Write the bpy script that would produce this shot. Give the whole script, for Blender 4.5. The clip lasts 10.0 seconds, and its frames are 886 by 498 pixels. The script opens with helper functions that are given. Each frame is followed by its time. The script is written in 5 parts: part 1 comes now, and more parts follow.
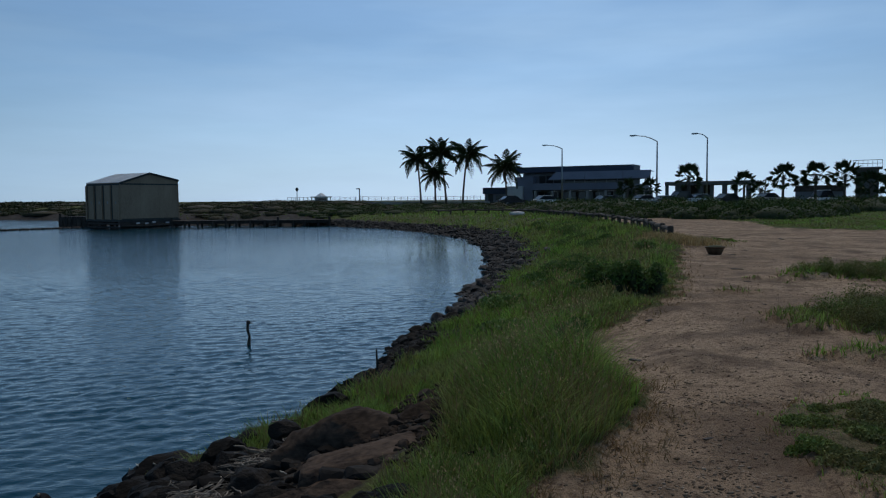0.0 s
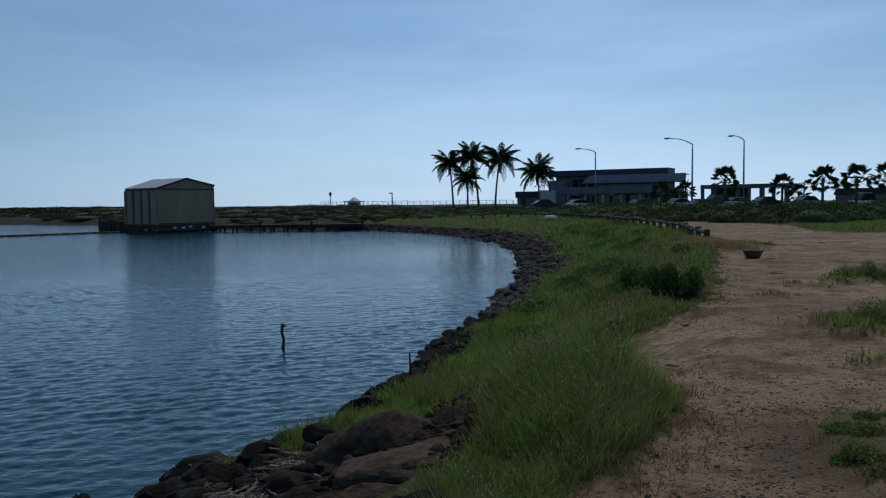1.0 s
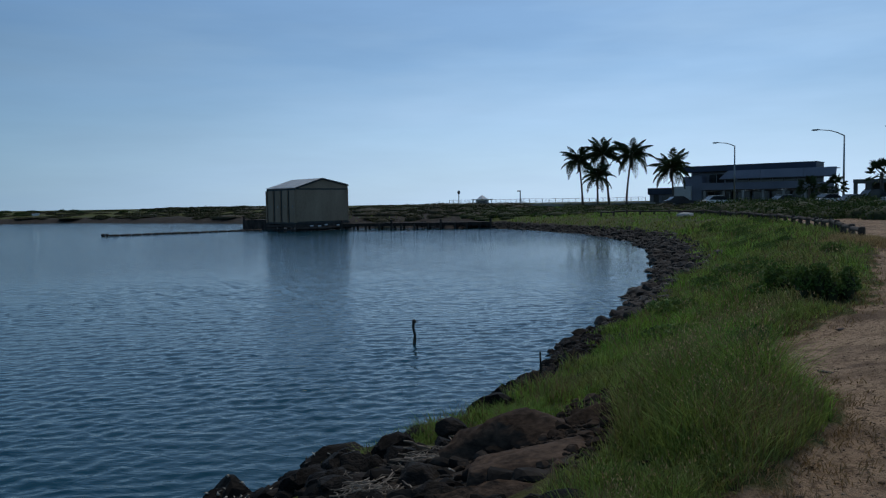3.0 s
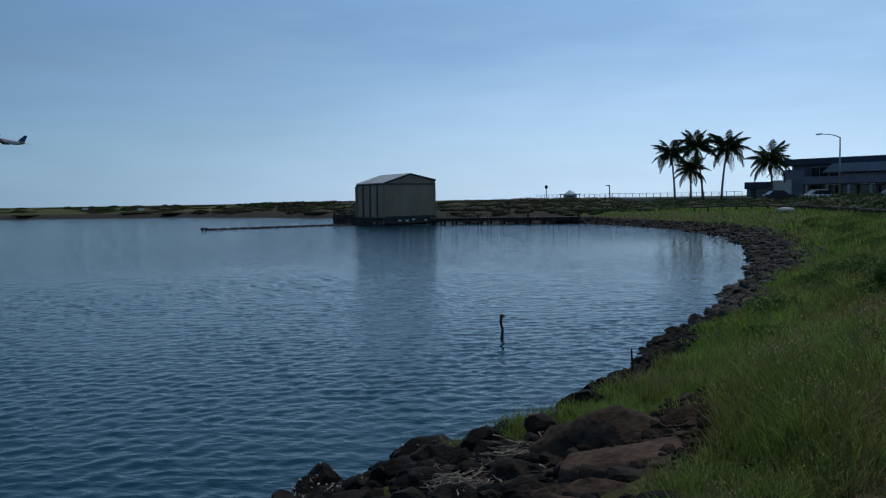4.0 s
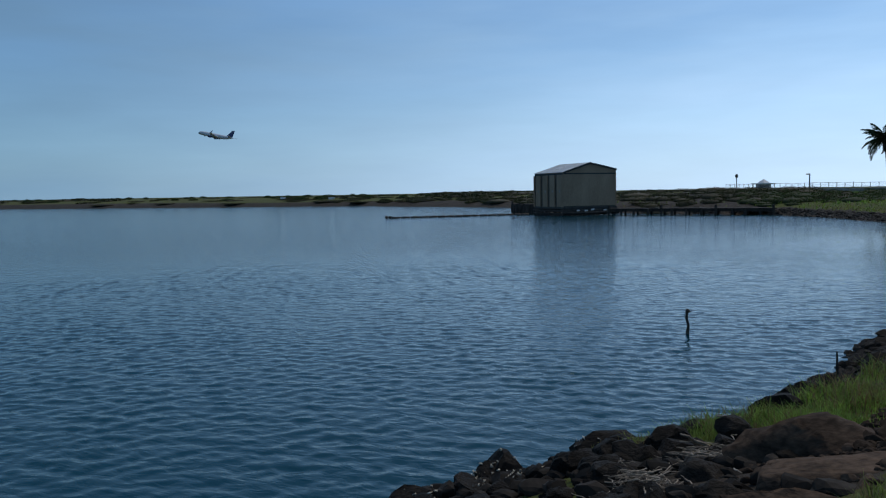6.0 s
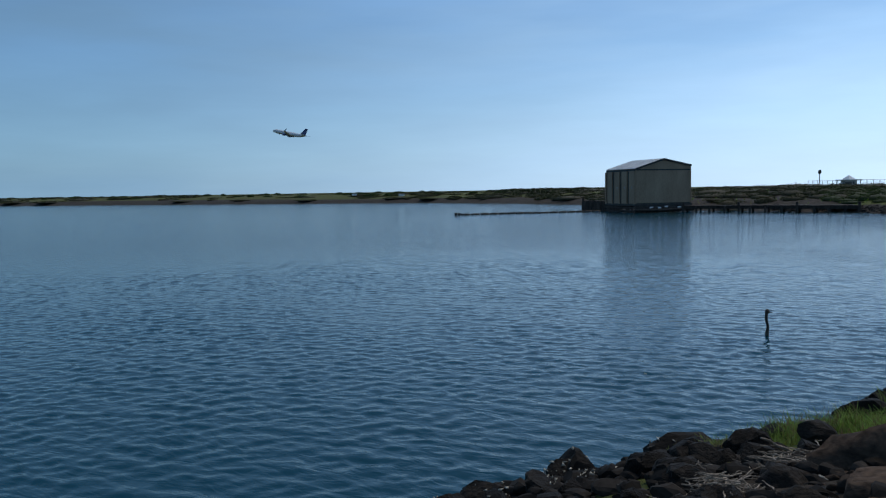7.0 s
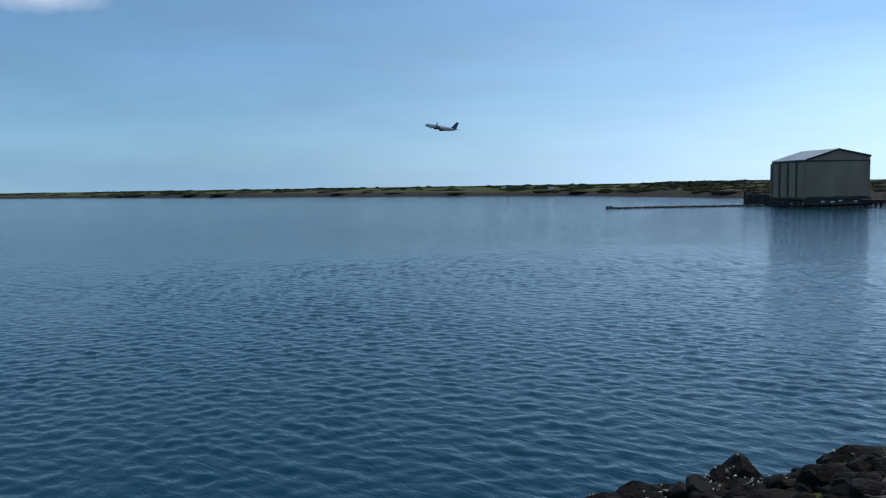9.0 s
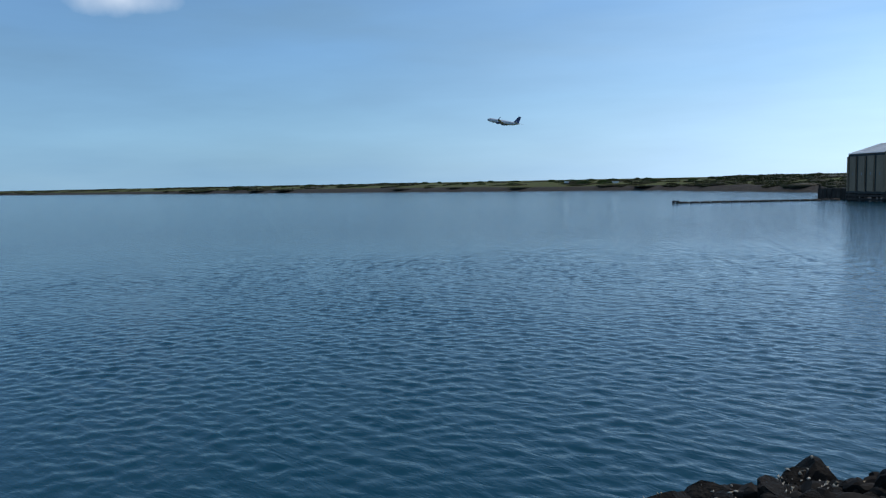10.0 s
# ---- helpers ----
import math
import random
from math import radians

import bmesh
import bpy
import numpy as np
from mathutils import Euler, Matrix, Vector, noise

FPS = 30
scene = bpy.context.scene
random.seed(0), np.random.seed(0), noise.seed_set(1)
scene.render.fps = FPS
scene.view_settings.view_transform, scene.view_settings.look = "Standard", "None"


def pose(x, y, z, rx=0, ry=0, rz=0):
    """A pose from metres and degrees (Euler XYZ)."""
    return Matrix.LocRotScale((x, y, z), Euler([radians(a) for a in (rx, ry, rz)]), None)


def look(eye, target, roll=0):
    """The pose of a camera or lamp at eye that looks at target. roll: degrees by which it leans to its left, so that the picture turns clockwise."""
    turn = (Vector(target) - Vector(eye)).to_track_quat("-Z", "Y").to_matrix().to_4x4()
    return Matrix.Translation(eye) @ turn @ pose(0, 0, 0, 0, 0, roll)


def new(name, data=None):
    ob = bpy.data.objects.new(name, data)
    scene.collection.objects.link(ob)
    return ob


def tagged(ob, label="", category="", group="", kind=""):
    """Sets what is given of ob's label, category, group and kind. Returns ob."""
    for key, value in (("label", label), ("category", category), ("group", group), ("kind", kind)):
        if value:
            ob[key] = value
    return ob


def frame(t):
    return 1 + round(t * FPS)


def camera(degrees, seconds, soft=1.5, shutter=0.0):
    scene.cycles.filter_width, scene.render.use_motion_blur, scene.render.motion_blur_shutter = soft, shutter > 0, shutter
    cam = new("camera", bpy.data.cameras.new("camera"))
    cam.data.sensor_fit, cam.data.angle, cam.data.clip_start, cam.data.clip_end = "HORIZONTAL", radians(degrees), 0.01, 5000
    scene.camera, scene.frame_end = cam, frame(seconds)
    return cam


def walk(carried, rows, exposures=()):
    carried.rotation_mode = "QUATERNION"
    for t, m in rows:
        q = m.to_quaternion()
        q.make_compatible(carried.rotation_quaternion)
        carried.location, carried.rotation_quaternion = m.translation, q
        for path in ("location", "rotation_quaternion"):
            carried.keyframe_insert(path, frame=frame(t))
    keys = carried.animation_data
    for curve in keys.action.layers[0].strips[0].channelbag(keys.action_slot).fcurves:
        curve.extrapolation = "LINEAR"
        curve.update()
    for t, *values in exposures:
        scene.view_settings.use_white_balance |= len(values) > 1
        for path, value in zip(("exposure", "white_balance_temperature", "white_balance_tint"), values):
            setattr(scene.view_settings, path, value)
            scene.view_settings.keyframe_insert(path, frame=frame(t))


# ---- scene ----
# The camera turns on the spot, held in the hand at eye height.
cam = camera(60.52, 10.0, soft=1.2)


def held(x, y, z, yaw, pitch, roll):
    return pose(x, y, z, 90 + pitch, 0, yaw) @ pose(0, 0, 0, 0, 0, roll)


# seconds, place, yaw to the left, pitch up, roll
PATH = (
    (0, 0.0447, -0.0469, 1.6138, -9.308, -3.71, -0.451),
    (0.5, 0.0392, -0.026, 1.6087, -7.973, -3.581, -0.517),
    (1, 0.0339, -0.0128, 1.605, -6.871, -3.377, -0.607),
    (1.5, 0.0328, -0.0037, 1.6035, -5.438, -3.353, -0.695),
    (2, 0.0163, -0.0032, 1.6005, -2.767, -3.326, -0.869),
    (2.5, 0, 0, 1.6, 0, -3.36, -0.917),
    (4, -0.0563, 0.0432, 1.5784, 9.286, -3.663, -0.999),
    (4.5, -0.0823, 0.0594, 1.5716, 12.987, -3.773, -0.924),
    (5, -0.0969, 0.0527, 1.5687, 15.551, -3.865, -0.786),
    (5.5, -0.1181, 0.0527, 1.5687, 19.252, -4.07, -0.847),
    (7, -0.165, 0.0315, 1.5606, 27.818, -4.369, -0.937),
    (7.5, -0.195, 0.0376, 1.5585, 30.598, -4.482, -0.875),
    (8, -0.2094, 0.0288, 1.5545, 34.044, -4.559, -0.896),
    (8.5, -0.2307, 0.0026, 1.5578, 36.506, -4.643, -0.954),
    (9, -0.235, -0.0361, 1.5679, 38.996, -4.722, -0.931),
    (9.5, -0.2235, -0.0776, 1.5833, 41.368, -4.859, -1.103),
    (10, -0.2249, -0.1245, 1.5887, 43.672, -5.025, -1.159),
)

walk(cam, [(t, held(*p)) for t, *p in PATH], exposures=((0.0, -0.46, 6050, 10), (2.5, -0.44, 6050, 10), (5.5, -0.22, 6050, 10), (8.0, 0.1, 6050, 10), (10.0, 0.26, 6050, 10)))

# ---- light ----
SUN_AZ, SUN_EL = 18.0, 60.0      # degrees to the right of +y, and up
world = bpy.data.worlds.new("world")
scene.world = world
world.use_nodes = True
wn, wl = world.node_tree.nodes, world.node_tree.links
wn.clear()
sky = wn.new("ShaderNodeTexSky")
sky.sky_type, sky.sun_disc = "NISHITA", False
sky.sun_elevation, sky.sun_rotation = radians(SUN_EL), radians(SUN_AZ)
sky.air_density, sky.dust_density, sky.ozone_density = 1.0, 0.2, 3.0
coord = wn.new("ShaderNodeTexCoord")
stretch = wn.new("ShaderNodeMapping")
stretch.inputs["Scale"].default_value = (1.6, 1.6, 9.0)
veil = wn.new("ShaderNodeTexNoise")
veil.inputs["Scale"].default_value, veil.inputs["Detail"].default_value, veil.inputs["Roughness"].default_value = 1.5, 4, 0.5
ramp = wn.new("ShaderNodeMapRange")
ramp.inputs["From Min"].default_value, ramp.inputs["From Max"].default_value = 0.42, 0.72
ramp.inputs["To Min"].default_value, ramp.inputs["To Max"].default_value = 0.45, 0.85
# thin high cloud, brighter towards the sun
toward = wn.new("ShaderNodeVectorMath")
toward.operation = "DOT_PRODUCT"
toward.inputs[1].default_value = (math.sin(radians(SUN_AZ)), math.cos(radians(SUN_AZ)), 0.0)
glow = wn.new("ShaderNodeMapRange")
glow.inputs["From Min"].default_value, glow.inputs["From Max"].default_value = 0.12, 1.0
bend = wn.new("ShaderNodeMath")
bend.operation = "POWER"
bend.inputs[1].default_value = 2.3
cloud = wn.new("ShaderNodeMix")
cloud.data_type = "RGBA"
cloud.inputs["A"].default_value, cloud.inputs["B"].default_value = (1.55, 2.75, 4.0, 1), (5.8, 8.3, 11.1, 1)
mix = wn.new("ShaderNodeMix")
mix.data_type = "RGBA"
# milky band of haze low over the horizon
parts_xyz = wn.new("ShaderNodeSeparateXYZ")
low = wn.new("ShaderNodeMapRange")
low.interpolation_type = "SMOOTHSTEP"
low.inputs["From Min"].default_value, low.inputs["From Max"].default_value = 0.20, -0.02
low.inputs["To Max"].default_value = 0.70
lit = wn.new("ShaderNodeMix")
lit.data_type = "RGBA"
lit.inputs["A"].default_value, lit.inputs["B"].default_value = (2.15, 3.8, 5.4, 1), (8.6, 10.7, 12.9, 1)
haze = wn.new("ShaderNodeMix")
haze.data_type = "RGBA"
tint = wn.new("ShaderNodeMix")
tint.data_type, tint.blend_type = "RGBA", "MULTIPLY"
tint.inputs["Factor"].default_value, tint.inputs["B"].default_value = 1.0, (0.70, 0.88, 1.0, 1)
# one small bright cloud, high on the left
spot = wn.new("ShaderNodeVectorMath")
spot.operation = "DISTANCE"
spot.inputs[1].default_value = (-0.888, 0.398, 0.655)
flat_map = wn.new("ShaderNodeMapping")
flat_map.inputs["Scale"].default_value = (1, 1, 3.0)
puff = wn.new("ShaderNodeTexNoise")
puff.inputs["Scale"].default_value, puff.inputs["Detail"].default_value = 14, 5
edge = wn.new("ShaderNodeMath")
edge.operation = "MULTIPLY_ADD"
edge.inputs[1].default_value = 0.09
small = wn.new("ShaderNodeMapRange")
small.inputs["From Min"].default_value, small.inputs["From Max"].default_value = 0.108, 0.045
mottle, mottled, shade_ = wn.new("ShaderNodeTexNoise"), wn.new("ShaderNodeMapRange"), wn.new("ShaderNodeVectorMath")
soft_map = wn.new("ShaderNodeMapping")
soft_map.inputs["Scale"].default_value, soft_map.inputs["Rotation"].default_value = (1.0, 1.0, 6.5), (radians(5), radians(7), 0)
mottle.inputs["Scale"].default_value, mottle.inputs["Detail"].default_value, mottle.inputs["Roughness"].default_value = 2.4, 6, 0.58
mottled.inputs["From Min"].default_value, mottled.inputs["From Max"].default_value = 0.3, 0.7
mottled.inputs["To Min"].default_value, mottled.inputs["To Max"].default_value = 0.94, 1.06
shade_.operation = "SCALE"
white = wn.new("ShaderNodeMix")
white.data_type = "RGBA"
white.inputs["B"].default_value = (5.2, 5.9, 6.8, 1)
ground_tint = wn.new("ShaderNodeBackground")
ground_tint.inputs["Strength"].default_value = 0.10
out = wn.new("ShaderNodeOutputWorld")
direction = coord.outputs["Generated"]
wl.new(direction, stretch.inputs["Vector"])
wl.new(stretch.outputs["Vector"], veil.inputs["Vector"])
wl.new(veil.outputs["Fac"], ramp.inputs["Value"])
wl.new(direction, toward.inputs[0])
wl.new(toward.outputs["Value"], glow.inputs["Value"])
wl.new(glow.outputs["Result"], bend.inputs[0])
wl.new(bend.outputs["Value"], cloud.inputs["Factor"])
wl.new(sky.outputs["Color"], tint.inputs["A"])
wl.new(tint.outputs["Result"], mix.inputs["A"])
wl.new(cloud.outputs["Result"], mix.inputs["B"])
wl.new(ramp.outputs["Result"], mix.inputs["Factor"])
wl.new(direction, puff.inputs["Vector"])
wl.new(direction, flat_map.inputs["Vector"])
wl.new(flat_map.outputs["Vector"], spot.inputs[0])
wl.new(direction, parts_xyz.inputs["Vector"])
wl.new(parts_xyz.outputs["Z"], low.inputs["Value"])
wl.new(bend.outputs["Value"], lit.inputs["Factor"])
wl.new(low.outputs["Result"], haze.inputs["Factor"])
wl.new(mix.outputs["Result"], haze.inputs["A"])
wl.new(lit.outputs["Result"], haze.inputs["B"])
wl.new(puff.outputs["Fac"], edge.inputs[0])
wl.new(spot.outputs["Value"], edge.inputs[2])
wl.new(edge.outputs["Value"], small.inputs["Value"])
wl.new(small.outputs["Result"], white.inputs["Factor"])
wl.new(direction, soft_map.inputs["Vector"])
wl.new(soft_map.outputs["Vector"], mottle.inputs["Vector"])
wl.new(mottle.outputs["Fac"], mottled.inputs["Value"])
wl.new(haze.outputs["Result"], shade_.inputs[0])
wl.new(mottled.outputs["Result"], shade_.inputs["Scale"])
wl.new(shade_.outputs["Vector"], white.inputs["A"])
wl.new(white.outputs["Result"], ground_tint.inputs["Color"])
wl.new(ground_tint.outputs["Background"], out.inputs["Surface"])

sun = new("sun", bpy.data.lights.new("sun", "SUN"))
sun.data.energy, sun.data.angle, sun.data.color = 1.7, radians(28), (1.0, 0.83, 0.62)
_az, _el = radians(SUN_AZ), radians(SUN_EL)
sun.matrix_world = look((0, 0, 60), Vector((0, 0, 60)) - Vector((math.sin(_az) * math.cos(_el), math.cos(_az) * math.cos(_el), math.sin(_el))))

# ---- materials ----


def material(name, a, b, scale=4.0, rough=0.8, bump=0.0, fine=40.0, metal=0.0, spread=(0.35, 0.65), per_object=0.0, per_island=0.0, patch=None, stretch=(1, 1, 1), translucent=0.0, specular=0.4):
    """Two colours mixed by a coarse and a fine noise, with relief."""
    m = bpy.data.materials.new(name)
    m.use_nodes = True
    n, l = m.node_tree.nodes, m.node_tree.links
    p = n["Principled BSDF"]
    p.inputs["Roughness"].default_value, p.inputs["Metallic"].default_value = rough, metal
    p.inputs["Specular IOR Level"].default_value = specular
    tc, mp = n.new("ShaderNodeTexCoord"), n.new("ShaderNodeMapping")
    mp.inputs["Scale"].default_value = stretch
    l.new(tc.outputs["Object"], mp.inputs["Vector"])
    big, small = n.new("ShaderNodeTexNoise"), n.new("ShaderNodeTexNoise")
    for node, s in ((big, scale), (small, fine)):
        node.inputs["Scale"].default_value, node.inputs["Detail"].default_value = s, 4
        l.new(mp.outputs["Vector"], node.inputs["Vector"])
    add = n.new("ShaderNodeMath")
    add.operation = "MULTIPLY_ADD"
    add.inputs[1].default_value = 0.4
    l.new(small.outputs["Fac"], add.inputs[0])
    less = n.new("ShaderNodeMath")
    less.operation = "MULTIPLY"
    less.inputs[1].default_value = 0.6
    l.new(big.outputs["Fac"], less.inputs[0])
    l.new(less.outputs["Value"], add.inputs[2])
    rng = n.new("ShaderNodeMapRange")
    rng.inputs["From Min"].default_value, rng.inputs["From Max"].default_value = spread
    l.new(add.outputs["Value"], rng.inputs["Value"])
    mx = n.new("ShaderNodeMix")
    mx.data_type = "RGBA"
    mx.inputs["A"].default_value, mx.inputs["B"].default_value = (*a, 1), (*b, 1)
    l.new(rng.outputs["Result"], mx.inputs["Factor"])
    colour = mx.outputs["Result"]
    if patch:
        wide, share, third = n.new("ShaderNodeTexNoise"), n.new("ShaderNodeMapRange"), n.new("ShaderNodeMix")
        wide.inputs["Scale"].default_value, wide.inputs["Detail"].default_value = patch[1], 5
        share.inputs["From Min"].default_value, share.inputs["From Max"].default_value = 0.43, 0.62
        share.inputs["To Max"].default_value = 0.7
        third.data_type = "RGBA"
        third.inputs["B"].default_value = (*patch[0], 1)
        l.new(tc.outputs["Object"], wide.inputs["Vector"])
        l.new(wide.outputs["Fac"], share.inputs["Value"])
        l.new(share.outputs["Result"], third.inputs["Factor"])
        l.new(colour, third.inputs["A"])
        colour = third.outputs["Result"]
    if per_object or per_island:
        hsv, vary = n.new("ShaderNodeHueSaturation"), n.new("ShaderNodeMapRange")
        k = per_object or per_island
        vary.inputs["To Min"].default_value, vary.inputs["To Max"].default_value = 1 - k, 1 + k
        source = n.new("ShaderNodeObjectInfo").outputs["Random"] if per_object else n.new("ShaderNodeNewGeometry").outputs["Random Per Island"]
        l.new(source, vary.inputs["Value"])
        l.new(vary.outputs["Result"], hsv.inputs["Value"])
        l.new(colour, hsv.inputs["Color"])
        colour = hsv.outputs["Color"]
    l.new(colour, p.inputs["Base Color"])
    if bump:
        b_ = n.new("ShaderNodeBump")
        b_.inputs["Strength"].default_value, b_.inputs["Distance"].default_value = min(1, bump * 20), bump
        l.new(add.outputs["Value"], b_.inputs["Height"])
        l.new(b_.outputs["Normal"], p.inputs["Normal"])
    if translucent:
        tr, mixer = n.new("ShaderNodeBsdfTranslucent"), n.new("ShaderNodeMixShader")
        mixer.inputs["Fac"].default_value = translucent
        l.new(colour, tr.inputs["Color"])
        l.new(p.outputs["BSDF"], mixer.inputs[1])
        l.new(tr.outputs["BSDF"], mixer.inputs[2])
        l.new(mixer.outputs["Shader"], n["Material Output"].inputs["Surface"])
    return m


M = {}
M["grass"] = material("grass_blades", (0.085, 0.18, 0.022), (0.27, 0.40, 0.075), 0.9, 0.55, per_island=0.6, patch=((0.225, 0.195, 0.08), 0.26), translucent=0.4, specular=0.2)
M["dry"] = material("dry_grass", (0.17, 0.12, 0.055), (0.28, 0.20, 0.11), 1.0, 0.8, per_island=0.4, translucent=0.3, specular=0.1)
M["weed"] = material("broad_weeds", (0.05, 0.10, 0.018), (0.14, 0.20, 0.05), 0.8, 0.6, per_island=0.45, translucent=0.3, specular=0.25)
M["weed_low"] = material("low_weeds", (0.07, 0.12, 0.022), (0.18, 0.235, 0.06), 1.2, 0.6, per_island=0.5, patch=((0.17, 0.14, 0.06), 1.5), translucent=0.3, specular=0.2)
M["shrub"] = material("shrub_leaves", (0.020, 0.045, 0.009), (0.060, 0.090, 0.022), 0.3, 0.65, per_island=0.45, translucent=0.25, specular=0.2)
M["far_shrub"] = material("olive_scrub", (0.040, 0.048, 0.020), (0.090, 0.088, 0.040), 0.05, 0.8, per_island=0.4, specular=0.1)
M["seed"] = material("grass_seed_heads", (0.28, 0.21, 0.09), (0.50, 0.37, 0.19), 2.0, 0.8, per_island=0.5, translucent=0.3, specular=0.1)
# dark colours for the shade deep inside scrub; the second also colours tub soil
M["dry_shade"] = material("dry_scrub_inner_shade", (0.035, 0.034, 0.020), (0.07, 0.06, 0.035), 0.5, 0.9)
M["shrub_shade_soil"] = material("shrub_inner_shade_and_soil", (0.02, 0.03, 0.010), (0.04, 0.05, 0.02), 3.0, 0.9)
M["palm_leaf"] = material("palm_leaf", (0.016, 0.030, 0.009), (0.04, 0.06, 0.02), 2.0, 0.6, per_object=0.3, translucent=0.05, specular=0.2)
M["dead_leaf"] = material("dead_palm_leaf", (0.05, 0.036, 0.022), (0.11, 0.08, 0.05), 2.0, 0.8, per_object=0.2)
M["palm_trunk"] = material("palm_trunk", (0.06, 0.05, 0.042), (0.14, 0.12, 0.10), 1.0, 0.9, 0.03, 12, stretch=(1, 1, 4))
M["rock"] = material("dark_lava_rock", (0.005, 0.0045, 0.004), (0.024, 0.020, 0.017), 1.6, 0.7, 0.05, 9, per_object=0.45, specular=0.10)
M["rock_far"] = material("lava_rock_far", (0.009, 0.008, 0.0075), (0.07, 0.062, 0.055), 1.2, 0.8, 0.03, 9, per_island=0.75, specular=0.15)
M["rock_small"] = material("lava_rubble", (0.006, 0.0055, 0.005), (0.034, 0.029, 0.025), 1.2, 0.8, 0.02, 12, per_island=0.6, specular=0.1)
M["boulder"] = material("brown_boulder", (0.024, 0.018, 0.0145), (0.105, 0.074, 0.054), 1.3, 0.9, 0.04, 10, per_object=0.3, specular=0.1)
M["barnacle"] = material("barnacle_crust", (0.25, 0.24, 0.20), (0.5, 0.48, 0.42), 20, 0.9, per_island=0.3)
M["drift"] = material("bleached_driftwood", (0.05, 0.04, 0.03), (0.36, 0.30, 0.235), 4, 0.85, 0.004, 60, per_object=0.6, stretch=(1, 1, 0.2))
M["dark_wood"] = material("wet_dark_timber", (0.018, 0.015, 0.013), (0.07, 0.055, 0.045), 2, 0.85, 0.01, 20, per_object=0.3, stretch=(1, 1, 0.3))
M["log"] = material("weathered_log", (0.028, 0.022, 0.018), (0.10, 0.08, 0.065), 3, 0.9, 0.01, 25, per_object=0.3)
M["siding"] = material("tan_painted_siding", (0.25, 0.17, 0.11), (0.38, 0.27, 0.18), 0.5, 0.75, 0.004, 9, stretch=(1, 1, 0.35))
M["trim_and_shadow"] = material("dark_trim_and_shadow", (0.03, 0.028, 0.026), (0.07, 0.065, 0.06), 2, 0.7)
M["sheet_roof"] = material("pale_sheet_roof", (0.48, 0.48, 0.48), (0.62, 0.62, 0.61), 0.6, 0.4, 0.003, 8)
M["concrete"] = material("concrete", (0.22, 0.21, 0.20), (0.38, 0.37, 0.35), 0.8, 0.9, 0.004, 12)
# concrete darkened in its colour, for buildings seen against the light
M["backlit"] = material("backlit_concrete", (0.08, 0.078, 0.074), (0.14, 0.135, 0.128), 0.6, 0.9, 0.004, 10)
M["stucco"] = material("grey_stucco", (0.15, 0.155, 0.18), (0.21, 0.22, 0.25), 0.3, 0.85, 0.003, 9)
M["blue_roof"] = material("blue_grey_fascia", (0.022, 0.034, 0.065), (0.04, 0.055, 0.095), 0.4, 0.6)
M["blue_sheet"] = material("blue_grey_sheet_roof", (0.12, 0.135, 0.18), (0.17, 0.185, 0.235), 0.3, 0.6, 0.002, 6)
M["parapet"] = material("blue_grey_paint", (0.13, 0.14, 0.185), (0.18, 0.19, 0.235), 0.3, 0.8, 0.003, 9)
M["pale_wall"] = material("pale_wall", (0.42, 0.42, 0.42), (0.55, 0.54, 0.52), 0.4, 0.85)
M["dark_glass"] = material("tinted_window_glass", (0.015, 0.018, 0.022), (0.03, 0.035, 0.04), 0.4, 0.08, specular=0.6)
M["metal"] = material("galvanised_steel", (0.22, 0.23, 0.24), (0.34, 0.35, 0.36), 2, 0.45, metal=0.7)
M["white"] = material("white_paint", (0.62, 0.62, 0.62), (0.78, 0.78, 0.77), 1.5, 0.4)
M["tyre"] = material("black_rubber", (0.012, 0.012, 0.012), (0.03, 0.03, 0.03), 6, 0.85)
M["silver"] = material("silver_car_paint", (0.32, 0.33, 0.35), (0.36, 0.37, 0.39), 1, 0.25, metal=0.5)
M["dark_car"] = material("dark_car_paint", (0.02, 0.022, 0.028), (0.03, 0.033, 0.04), 1, 0.2)
M["red_car"] = material("dark_red_car_paint", (0.12, 0.02, 0.018), (0.15, 0.03, 0.025), 1, 0.25)
M["plane_white"] = material("aircraft_white_paint", (0.50, 0.52, 0.56), (0.60, 0.62, 0.66), 0.2, 0.35)
M["plane_blue"] = material("aircraft_dark_blue_paint", (0.03, 0.045, 0.12), (0.05, 0.07, 0.17), 0.2, 0.35)
M["pebble"] = material("pebble", (0.12, 0.088, 0.06), (0.36, 0.27, 0.19), 6, 0.95, per_island=0.6, specular=0.05)
M["clod"] = material("dark_clod", (0.045, 0.033, 0.024), (0.19, 0.145, 0.105), 6, 0.95, per_island=0.6, specular=0.05)
M["ledge_clod"] = material("brown_ledge_soil", (0.02, 0.015, 0.012), (0.075, 0.056, 0.043), 6, 0.95, per_island=0.5, specular=0.05)
M["pot"] = material("dark_rubber_tub", (0.05, 0.03, 0.015), (0.11, 0.068, 0.035), 5, 0.85, 0.005, 30)


